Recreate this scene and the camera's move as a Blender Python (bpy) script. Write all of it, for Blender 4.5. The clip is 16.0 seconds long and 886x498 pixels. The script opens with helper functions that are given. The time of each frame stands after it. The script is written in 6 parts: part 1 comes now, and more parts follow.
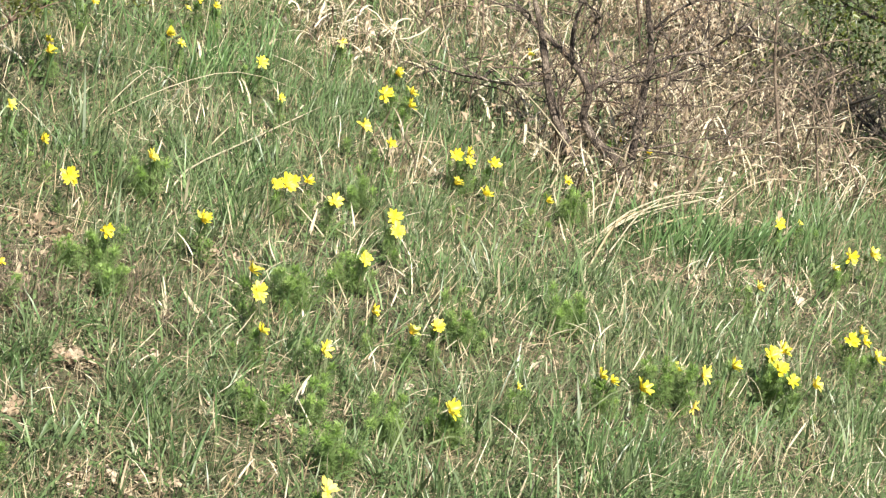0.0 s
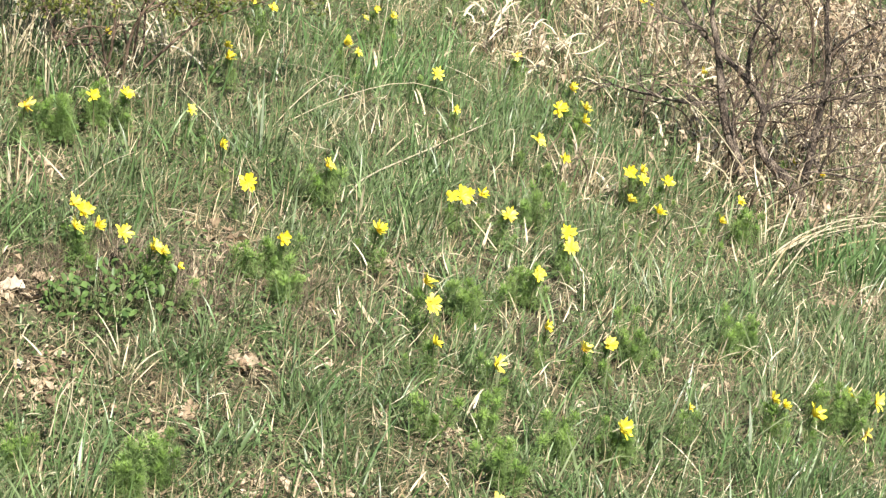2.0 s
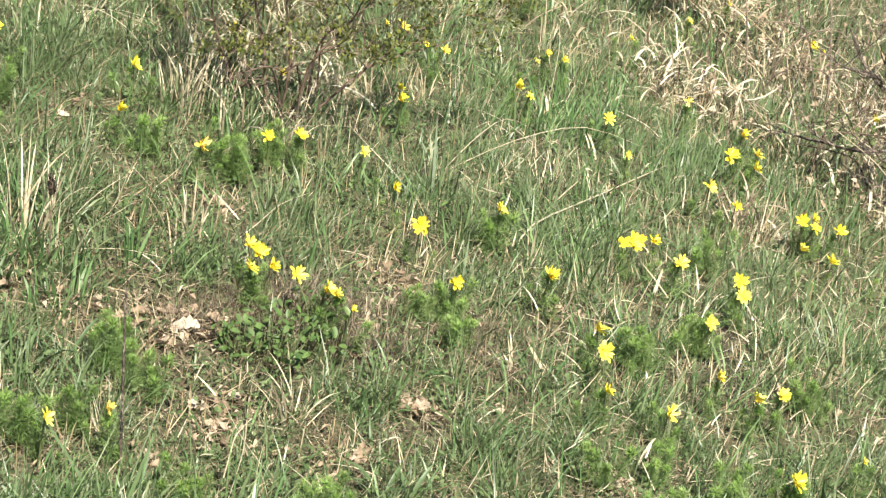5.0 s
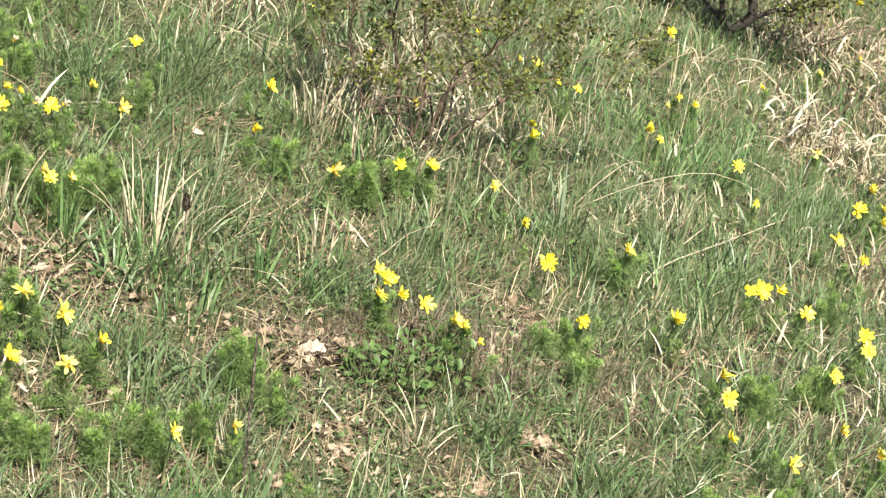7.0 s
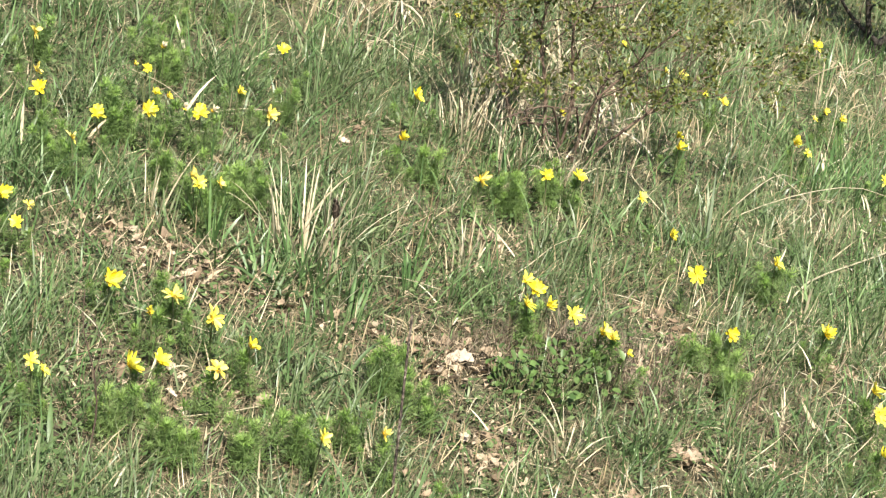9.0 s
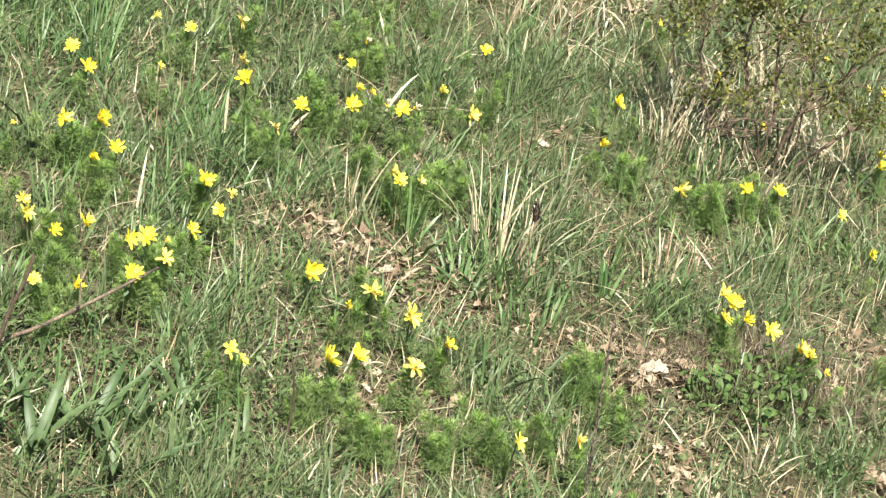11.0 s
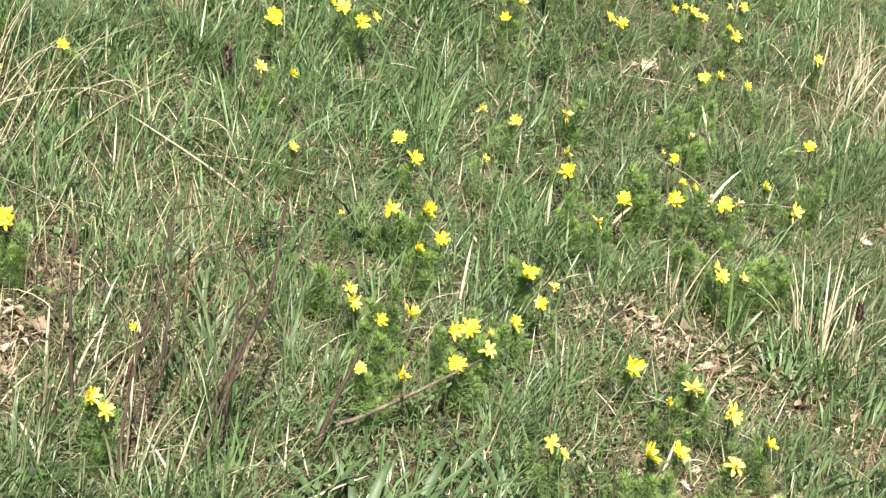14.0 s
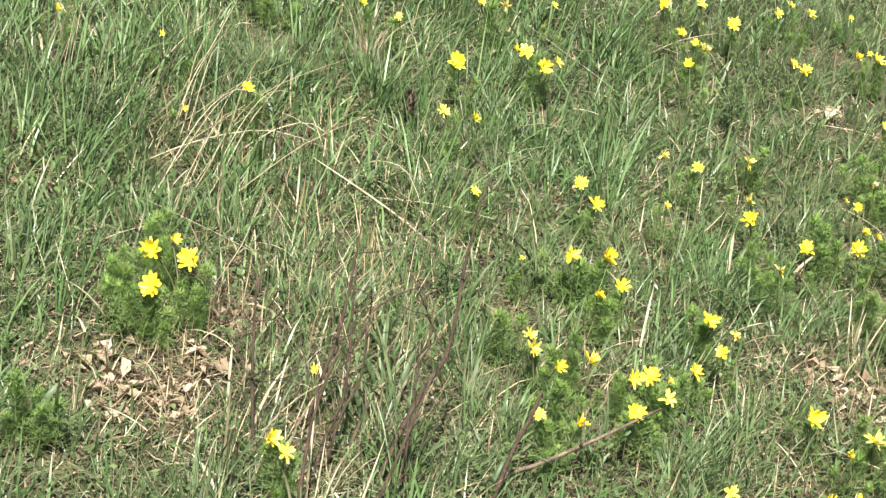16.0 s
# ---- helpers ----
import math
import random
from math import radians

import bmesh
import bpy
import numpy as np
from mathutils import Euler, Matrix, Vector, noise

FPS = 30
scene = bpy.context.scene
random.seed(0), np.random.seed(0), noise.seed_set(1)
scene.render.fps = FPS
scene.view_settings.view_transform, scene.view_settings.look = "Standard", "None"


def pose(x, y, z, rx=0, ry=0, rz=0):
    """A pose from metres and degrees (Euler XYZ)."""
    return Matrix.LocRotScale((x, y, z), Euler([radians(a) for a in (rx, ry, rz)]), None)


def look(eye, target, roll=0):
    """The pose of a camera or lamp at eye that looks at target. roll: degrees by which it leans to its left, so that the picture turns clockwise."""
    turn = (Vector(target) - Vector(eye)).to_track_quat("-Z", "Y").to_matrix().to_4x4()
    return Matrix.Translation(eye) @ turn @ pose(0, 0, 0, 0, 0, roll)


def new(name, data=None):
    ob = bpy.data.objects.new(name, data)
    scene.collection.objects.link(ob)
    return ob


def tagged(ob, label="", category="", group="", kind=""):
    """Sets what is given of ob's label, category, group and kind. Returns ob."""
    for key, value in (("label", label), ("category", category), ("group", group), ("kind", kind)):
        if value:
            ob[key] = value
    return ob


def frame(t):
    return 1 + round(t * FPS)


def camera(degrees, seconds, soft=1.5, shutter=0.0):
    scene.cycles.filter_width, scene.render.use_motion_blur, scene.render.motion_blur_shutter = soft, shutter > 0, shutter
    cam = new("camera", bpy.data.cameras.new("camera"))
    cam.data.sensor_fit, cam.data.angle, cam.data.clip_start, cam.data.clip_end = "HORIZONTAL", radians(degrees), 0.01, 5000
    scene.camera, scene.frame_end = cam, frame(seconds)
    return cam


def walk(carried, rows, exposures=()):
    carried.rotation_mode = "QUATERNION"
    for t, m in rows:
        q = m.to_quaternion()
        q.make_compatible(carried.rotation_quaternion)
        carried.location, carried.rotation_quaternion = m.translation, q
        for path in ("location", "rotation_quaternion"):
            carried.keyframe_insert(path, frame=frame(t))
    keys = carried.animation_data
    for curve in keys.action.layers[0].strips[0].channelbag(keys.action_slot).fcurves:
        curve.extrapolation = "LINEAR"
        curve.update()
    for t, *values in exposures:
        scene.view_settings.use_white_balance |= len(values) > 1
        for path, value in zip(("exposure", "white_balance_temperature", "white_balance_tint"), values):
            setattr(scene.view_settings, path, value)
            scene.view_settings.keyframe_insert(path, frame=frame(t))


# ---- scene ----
cam = camera(19.431, 16.0, soft=1.34)
walk(cam, [
    (0, pose(0.1753, -0.0528, 2.6888, 64.121, -7.589, -6.355)),
    (0.5, pose(0.1662, -0.0435, 2.6872, 63.982, -7.576, -5.483)),
    (1, pose(0.1526, -0.0340, 2.6901, 63.774, -7.737, -4.493)),
    (1.5, pose(0.1319, -0.0376, 2.6877, 63.738, -7.799, -3.563)),
    (2, pose(0.1182, -0.0328, 2.6864, 63.840, -7.736, -2.550)),
    (2.5, pose(0.1163, -0.0312, 2.6913, 63.956, -7.449, -1.705)),
    (3, pose(0.1128, -0.0242, 2.6878, 64.101, -6.978, -1.042)),
    (3.5, pose(0.1037, -0.0133, 2.6890, 64.075, -7.101, -0.326)),
    (4, pose(0.0957, -0.0145, 2.6862, 64.132, -7.130, 0.338)),
    (4.2, pose(0.0990, -0.0126, 2.6857, 64.163, -7.015, 0.570)),
    (6.3, pose(0.0074, -0.0001, 2.6745, 64.678, -8.386, 2.824)),
    (6.5, pose(0.0107, -0.0014, 2.6583, 64.798, -8.770, 3.351)),
    (7, pose(-0.0000, -0.0000, 2.6557, 64.662, -9.055, 4.262)),
    (7.5, pose(-0.0114, 0.0042, 2.6615, 64.540, -9.018, 5.001)),
    (8, pose(-0.0139, -0.0032, 2.6634, 64.628, -8.910, 5.841)),
    (8.2, pose(-0.0213, 0.0020, 2.6539, 64.718, -8.819, 6.065)),
    (10.3, pose(-0.0943, 0.0513, 2.5711, 64.290, -8.877, 9.405)),
    (10.5, pose(-0.1056, 0.0452, 2.5694, 64.211, -9.152, 9.868)),
    (11, pose(-0.1166, 0.0515, 2.5741, 64.123, -9.317, 11.625)),
    (11.5, pose(-0.1236, 0.0568, 2.5723, 64.218, -9.265, 13.338)),
    (12, pose(-0.1228, 0.0557, 2.5810, 64.477, -8.982, 14.713)),
    (12.5, pose(-0.1279, 0.0537, 2.5795, 64.740, -8.271, 15.471)),
    (13, pose(-0.1287, 0.0544, 2.5822, 64.822, -8.022, 16.458)),
    (13.5, pose(-0.1405, 0.0445, 2.5870, 64.904, -7.735, 17.265)),
    (14, pose(-0.1489, 0.0370, 2.5910, 65.045, -7.543, 18.347)),
    (14.5, pose(-0.1701, 0.0347, 2.5940, 65.190, -7.805, 19.343)),
    (15, pose(-0.1785, 0.0290, 2.5905, 65.473, -7.547, 20.331)),
    (15.5, pose(-0.1756, 0.0316, 2.5888, 65.568, -7.122, 21.326)),
    (16, pose(-0.1656, 0.0397, 2.5970, 65.461, -6.698, 22.225)),
])

# ---- light: high spring sun in a clear sky ----
SUN_EL, SUN_AZ = radians(55), radians(162)
sun_dir = Vector((math.sin(SUN_AZ) * math.cos(SUN_EL), math.cos(SUN_AZ) * math.cos(SUN_EL), math.sin(SUN_EL)))
sun = new("sun", bpy.data.lights.new("sun", "SUN"))
sun.data.energy, sun.data.angle, sun.data.color = 5.0, radians(0.55), (1.0, 0.95, 0.845)
sun.matrix_world = look(sun_dir * 30, (0, 0, 0))
world = bpy.data.worlds.new("sky")
scene.world = world
world.use_nodes = True
wn = world.node_tree.nodes
sky = wn.new("ShaderNodeTexSky")
sky.sky_type, sky.sun_disc, sky.sun_elevation, sky.sun_rotation = "NISHITA", False, SUN_EL, SUN_AZ
world.node_tree.links.new(sky.outputs["Color"], wn["Background"].inputs["Color"])
wn["Background"].inputs["Strength"].default_value = 0.040
scene.view_settings.exposure = 1.385

rng = np.random.default_rng(7)
rnd = random.Random(11)


# ---- materials ----
def shader(name):
    m = bpy.data.materials.new(name)
    m.use_nodes = True
    return m, m.node_tree.nodes, m.node_tree.links


def ramp(nodes, stops):
    r = nodes.new("ShaderNodeValToRGB")
    while len(r.color_ramp.elements) < len(stops):
        r.color_ramp.elements.new(0.5)
    for e, (p, c) in zip(r.color_ramp.elements, stops):
        e.position, e.color = p, (*c, 1)
    return r


def leaf_material(name, stops, patch, rough=0.55, through_light=0.35, scale=2.2, by="island", grain=60.0):
    """Plant matter: colour varies from blade to blade and, more slowly, from place to place."""
    m, n, l = shader(name)
    if by == "island":
        rand = n.new("ShaderNodeNewGeometry").outputs["Random Per Island"]
    else:
        rand = n.new("ShaderNodeObjectInfo").outputs["Random"]
    cr = ramp(n, stops)
    l.new(rand, cr.inputs["Fac"])
    tc = n.new("ShaderNodeNewGeometry")
    big = n.new("ShaderNodeTexNoise")
    big.inputs["Scale"].default_value, big.inputs["Detail"].default_value = scale, 3
    l.new(tc.outputs["Position"], big.inputs["Vector"])
    mix = n.new("ShaderNodeMix")
    mix.data_type = "RGBA"
    pr = ramp(n, ((0.38, (0, 0, 0)), (0.66, (1, 1, 1))))
    l.new(big.outputs["Fac"], pr.inputs["Fac"])
    mul = n.new("ShaderNodeMath")
    mul.operation, mul.inputs[1].default_value = "MULTIPLY", 0.45
    l.new(pr.outputs["Color"], mul.inputs[0])
    l.new(mul.outputs[0], mix.inputs["Factor"])
    l.new(cr.outputs["Color"], mix.inputs["A"])
    mix.inputs["B"].default_value = (*patch, 1)
    fine = n.new("ShaderNodeTexNoise")
    fine.inputs["Scale"].default_value = grain
    l.new(tc.outputs["Position"], fine.inputs["Vector"])
    fr = ramp(n, ((0.3, (0.72, 0.72, 0.72)), (0.7, (1.15, 1.15, 1.15))))
    l.new(fine.outputs["Fac"], fr.inputs["Fac"])
    tint = n.new("ShaderNodeMix")
    tint.data_type, tint.blend_type = "RGBA", "MULTIPLY"
    tint.inputs["Factor"].default_value = 1.0
    l.new(mix.outputs["Result"], tint.inputs["A"])
    l.new(fr.outputs["Color"], tint.inputs["B"])
    b = n["Principled BSDF"]
    b.inputs["Roughness"].default_value = rough
    b.inputs["Specular IOR Level"].default_value = 0.42
    l.new(tint.outputs["Result"], b.inputs["Base Color"])
    if through_light:
        t = n.new("ShaderNodeBsdfTranslucent")
        l.new(tint.outputs["Result"], t.inputs["Color"])
        ms = n.new("ShaderNodeMixShader")
        ms.inputs["Fac"].default_value = through_light
        l.new(b.outputs[0], ms.inputs[1])
        l.new(t.outputs[0], ms.inputs[2])
        l.new(ms.outputs[0], n["Material Output"].inputs["Surface"])
    return m


def solid_material(name, stops, scale, rough=0.8, bump=0.4, stretch=(1, 1, 1), moss=False):
    """Bark, soil, dead wood: mottled at two scales, with a fine relief."""
    m, n, l = shader(name)
    g = n.new("ShaderNodeTexCoord")
    mp = n.new("ShaderNodeMapping")
    mp.inputs["Scale"].default_value = stretch
    l.new(g.outputs["Object"], mp.inputs["Vector"])
    a, b2 = n.new("ShaderNodeTexNoise"), n.new("ShaderNodeTexNoise")
    a.inputs["Scale"].default_value, a.inputs["Detail"].default_value = scale, 6
    b2.inputs["Scale"].default_value, b2.inputs["Detail"].default_value = scale * 9, 4
    l.new(mp.outputs[0], a.inputs["Vector"])
    l.new(mp.outputs[0], b2.inputs["Vector"])
    add = n.new("ShaderNodeMix")
    add.inputs["Factor"].default_value = 0.5
    l.new(a.outputs["Fac"], add.inputs["A"])
    l.new(b2.outputs["Fac"], add.inputs["B"])
    cr = ramp(n, stops)
    l.new(add.outputs["Result"], cr.inputs["Fac"])
    p = n["Principled BSDF"]
    colour = cr.outputs["Color"]
    if moss:
        mn = n.new("ShaderNodeTexNoise")
        mn.inputs["Scale"].default_value, mn.inputs["Detail"].default_value = 1.1, 8
        l.new(mp.outputs[0], mn.inputs["Vector"])
        mr = ramp(n, ((0.36, (0.15, 0.15, 0.15)), (0.62, (0.95, 0.95, 0.95))))
        l.new(mn.outputs["Fac"], mr.inputs["Fac"])
        green = ramp(n, ((0.35, (0.028, 0.04, 0.015)), (0.55, (0.075, 0.097, 0.036)), (0.7, (0.17, 0.17, 0.08))))
        l.new(add.outputs["Result"], green.inputs["Fac"])
        mm = n.new("ShaderNodeMix")
        mm.data_type = "RGBA"
        l.new(mr.outputs["Color"], mm.inputs["Factor"])
        l.new(colour, mm.inputs["A"])
        l.new(green.outputs["Color"], mm.inputs["B"])
        colour = mm.outputs["Result"]
    l.new(colour, p.inputs["Base Color"])
    p.inputs["Roughness"].default_value = rough
    bp = n.new("ShaderNodeBump")
    bp.inputs["Strength"].default_value, bp.inputs["Distance"].default_value = bump, 0.01
    l.new(b2.outputs["Fac"], bp.inputs["Height"])
    l.new(bp.outputs[0], p.inputs["Normal"])
    return m


M_SOIL = solid_material("soil", ((0.36, (0.022, 0.017, 0.01)), (0.5, (0.062, 0.048, 0.028)), (0.6, (0.125, 0.098, 0.06)), (0.7, (0.24, 0.19, 0.12))), 14.0, bump=1.0, moss=True)
M_GREEN = leaf_material("grass_green", ((0.0, (0.042, 0.072, 0.025)), (0.3, (0.108, 0.165, 0.062)), (0.55, (0.145, 0.205, 0.098)), (0.8, (0.20, 0.255, 0.122)), (1.0, (0.33, 0.36, 0.21))), (0.145, 0.195, 0.085), 0.37)
M_FRESH = leaf_material("grass_fresh", ((0.0, (0.06, 0.125, 0.037)), (0.6, (0.135, 0.236, 0.082)), (1.0, (0.25, 0.355, 0.15))), (0.13, 0.208, 0.086), 0.38)
M_SMALL = leaf_material("seedling_leaf", ((0.0, (0.06, 0.11, 0.03)), (0.5, (0.11, 0.17, 0.055)), (1.0, (0.20, 0.26, 0.11))), (0.10, 0.15, 0.06))
M_STRAW = leaf_material("straw", ((0.0, (0.13, 0.09, 0.05)), (0.3, (0.32, 0.245, 0.14)), (0.7, (0.53, 0.44, 0.275)), (1.0, (0.74, 0.66, 0.47))), (0.38, 0.295, 0.175), 0.5, 0.2)
M_BLEACH = leaf_material("bleached_straw", ((0.0, (0.36, 0.295, 0.19)), (0.5, (0.52, 0.45, 0.31)), (1.0, (0.72, 0.655, 0.50))), (0.50, 0.425, 0.285), 0.45, 0.2)
M_LITTER = leaf_material("litter", ((0.0, (0.05, 0.036, 0.021)), (0.4, (0.125, 0.095, 0.057)), (0.75, (0.27, 0.212, 0.135)), (1.0, (0.52, 0.43, 0.295))), (0.135, 0.103, 0.063), 0.7, 0.1)
M_SCRUB = leaf_material("scrub_straw", ((0.0, (0.04, 0.028, 0.019)), (0.35, (0.125, 0.09, 0.06)), (0.65, (0.29, 0.225, 0.152)), (0.88, (0.50, 0.42, 0.305)), (1.0, (0.74, 0.67, 0.53))), (0.21, 0.156, 0.105), 0.5, 0.12)
M_DRYTWIG = leaf_material("dry_twig", ((0.0, (0.045, 0.033, 0.023)), (0.5, (0.125, 0.095, 0.066)), (1.0, (0.31, 0.25, 0.175))), (0.105, 0.08, 0.055), 0.7, 0.0)
M_TWIG = solid_material("twig_bark", ((0.32, (0.045, 0.032, 0.024)), (0.5, (0.15, 0.11, 0.078)), (0.7, (0.37, 0.29, 0.21))), 30.0)
M_REDTWIG = solid_material("red_twig", ((0.3, (0.06, 0.04, 0.028)), (0.52, (0.15, 0.10, 0.07)), (0.72, (0.29, 0.21, 0.15))), 40.0)
M_REDSTEM = solid_material("red_stem", ((0.3, (0.03, 0.02, 0.014)), (0.52, (0.085, 0.056, 0.039)), (0.72, (0.22, 0.16, 0.11))), 40.0)
# near-black bark: the shade among the leafy shrub's branches is put into its colour
M_DARKSHADEBARK = solid_material("dark_shade_bark", ((0.35, (0.014, 0.011, 0.009)), (0.5, (0.042, 0.033, 0.025)), (0.65, (0.10, 0.08, 0.06))), 26.0, bump=1.0, stretch=(1, 1, 0.35))
M_BARK = solid_material("shrub_bark", ((0.37, (0.016, 0.012, 0.01)), (0.46, (0.055, 0.04, 0.031)), (0.54, (0.16, 0.122, 0.094)), (0.64, (0.40, 0.33, 0.265))), 30.0, bump=1.0, stretch=(1, 1, 0.45))
M_FEATHER = leaf_material("feathery_leaf", ((0.0, (0.17, 0.26, 0.085)), (0.5, (0.24, 0.35, 0.12)), (1.0, (0.32, 0.43, 0.165))), (0.23, 0.325, 0.12), 0.5, 0.55, by="object")
M_YOUNG = leaf_material("young_feathery_leaf", ((0.0, (0.20, 0.33, 0.07)), (0.5, (0.27, 0.415, 0.10)), (1.0, (0.36, 0.49, 0.15))), (0.26, 0.385, 0.11), 0.5, 0.5, by="object")
M_STEM = leaf_material("green_stem", ((0.0, (0.10, 0.16, 0.05)), (1.0, (0.20, 0.20, 0.10))), (0.16, 0.15, 0.08), 0.6, 0.0, by="object")
M_PETAL = leaf_material("petal_yellow", ((0.0, (0.80, 0.655, 0.025)), (0.6, (0.83, 0.73, 0.06)), (1.0, (0.86, 0.80, 0.15))), (0.83, 0.72, 0.05), 0.4, 0.25, by="object", grain=140)
M_LEMON = leaf_material("petal_lemon", ((0.0, (0.80, 0.68, 0.05)), (0.6, (0.84, 0.76, 0.11)), (1.0, (0.87, 0.81, 0.22))), (0.83, 0.74, 0.09), 0.4, 0.25, by="object", grain=140)
M_PALE = leaf_material("petal_faded", ((0.0, (0.82, 0.66, 0.08)), (1.0, (0.85, 0.76, 0.28))), (0.84, 0.72, 0.16), 0.5, 0.3, by="object", grain=140)
M_WITHER = leaf_material("petal_withered", ((0.0, (0.72, 0.62, 0.42)), (1.0, (0.80, 0.74, 0.58))), (0.75, 0.66, 0.48), 0.6, 0.25, by="object")
M_ANTHER = leaf_material("anthers", ((0.0, (0.80, 0.52, 0.015)), (1.0, (0.85, 0.66, 0.03))), (0.82, 0.60, 0.02), 0.7, 0.0, by="object", grain=400)
M_DEADLEAF = leaf_material("dead_leaf", ((0.0, (0.21, 0.145, 0.095)), (0.45, (0.36, 0.27, 0.18)), (0.85, (0.46, 0.365, 0.265)), (1.0, (0.56, 0.46, 0.35))), (0.34, 0.25, 0.165), 0.65, 0.2, by="object", grain=90)
M_BLEACHLEAF = leaf_material("bleached_leaf", ((0.0, (0.37, 0.29, 0.21)), (0.5, (0.50, 0.405, 0.30)), (1.0, (0.62, 0.525, 0.42))), (0.44, 0.35, 0.255), 0.65, 0.2, by="object", grain=90)
M_DRIFT = leaf_material("drifted_leaf", ((0.0, (0.20, 0.14, 0.09)), (0.5, (0.38, 0.29, 0.195)), (1.0, (0.56, 0.46, 0.34))), (0.36, 0.27, 0.18), 0.65, 0.2)
M_DARKHEAD = leaf_material("dark_seed_head", ((0.0, (0.025, 0.018, 0.013)), (1.0, (0.09, 0.065, 0.045))), (0.05, 0.035, 0.025), 0.8, 0.0)
M_SPURGE = leaf_material("spurge_leaf", ((0.0, (0.035, 0.08, 0.02)), (1.0, (0.08, 0.15, 0.035))), (0.055, 0.11, 0.026), 0.5, 0.2, by="object")
M_SHELL = leaf_material("snail_shell", ((0.0, (0.70, 0.66, 0.58)), (1.0, (0.80, 0.78, 0.72))), (0.72, 0.66, 0.55), 0.35, 0.0, by="object")
M_BROAD = leaf_material("broad_leaf", ((0.0, (0.058, 0.105, 0.035)), (1.0, (0.125, 0.185, 0.075))), (0.09, 0.14, 0.06), 0.48, 0.25, by="object")
M_HERB = leaf_material("herb_leaf", ((0.0, (0.05, 0.10, 0.025)), (1.0, (0.14, 0.215, 0.065))), (0.09, 0.15, 0.045), 0.45, 0.25, by="object")
M_BUSHLEAF = leaf_material("bush_leaf", ((0.0, (0.045, 0.058, 0.014)), (0.5, (0.115, 0.135, 0.03)), (1.0, (0.25, 0.265, 0.065))), (0.11, 0.115, 0.03), 0.45, 0.35)
M_BUSHGREEN = leaf_material("hedge_leaf", ((0.0, (0.022, 0.038, 0.01)), (0.5, (0.06, 0.085, 0.018)), (1.0, (0.19, 0.22, 0.05))), (0.06, 0.08, 0.02), 0.38, 0.3)


# ---- mesh helpers ----
def heads(x, y):
    """Height of the flower heads above the datum: a hillside that falls to the east."""
    u, v = np.clip(x, -3, 2.6), np.clip(y, 3.2, 8.5) - 5.4
    return 0.12 - 0.2060 * x - 0.0131 * (y - 5.438) + (-0.0157 - 0.0007 * u - 0.0530 * v + 0.0006 * u * u - 0.0233 * u * v + 0.0014 * v * v)


def bumps(x, y):
    return 0.012 * np.sin(3.1 * x + 1.7 * np.sin(2.3 * y)) * np.cos(2.7 * y + 0.6) + 0.006 * np.sin(9.7 * x + 4 * np.cos(5.1 * y)) * np.sin(8.3 * y)


def ground(x, y):
    return heads(x, y) - 0.13 + bumps(x, y)


def tri_mesh(name, verts, tris, material, smooth=True):
    me = bpy.data.meshes.new(name)
    verts, tris = np.asarray(verts, np.float32), np.asarray(tris, np.int32)
    me.vertices.add(len(verts))
    me.vertices.foreach_set("co", verts.ravel())
    me.loops.add(tris.size)
    me.loops.foreach_set("vertex_index", tris.ravel())
    me.polygons.add(len(tris))
    me.polygons.foreach_set("loop_start", np.arange(0, tris.size, 3, dtype=np.int32))
    me.polygons.foreach_set("use_smooth", np.full(len(tris), smooth))
    me.update(calc_edges=True)
    me.materials.append(material)
    return me


def blades(base, h, w, az, lean, bend, levels=2, twist=None, droop=0.0):
    """Tapered, bent blades. base (n,3); h length, w width, az direction of the lean, lean at the root, bend added towards the tip (radians)."""
    n = len(base)
    twist = rng.uniform(-0.9, 0.9, n) if twist is None else twist
    side = np.stack([-np.sin(az + twist), np.cos(az + twist), np.zeros(n)], -1)
    out = np.stack([np.cos(az), np.sin(az)], -1)
    per = 2 * levels + 1
    v = np.empty((n, per, 3))
    p = base.copy()
    ang = lean.copy()
    for k in range(levels + 1):
        f = k / levels
        if k:
            ang = lean + bend * f + droop * f * f
            st = h / levels
            p = p + np.stack([out[:, 0] * np.sin(ang) * st, out[:, 1] * np.sin(ang) * st, np.cos(ang) * st], -1)
        if k < levels:
            half = side * (w * (0.5 - 0.28 * f * f) * (0.8 if k == 0 else 1.0))[:, None]
            v[:, 2 * k], v[:, 2 * k + 1] = p - half, p + half
        else:
            v[:, per - 1] = p
    t = []
    for k in range(levels - 1):
        a = 2 * k
        t += [(a, a + 1, a + 3), (a, a + 3, a + 2)]
    t.append((per - 3, per - 2, per - 1))
    tris = (np.arange(n)[:, None, None] * per + np.array(t)[None]).reshape(-1, 3)
    return v.reshape(-1, 3), tris


def joined(sets):
    vs, ts, o = [], [], 0
    for v, t in sets:
        vs.append(v)
        ts.append(np.asarray(t) + o)
        o += len(v)
    return np.concatenate(vs), np.concatenate(ts)


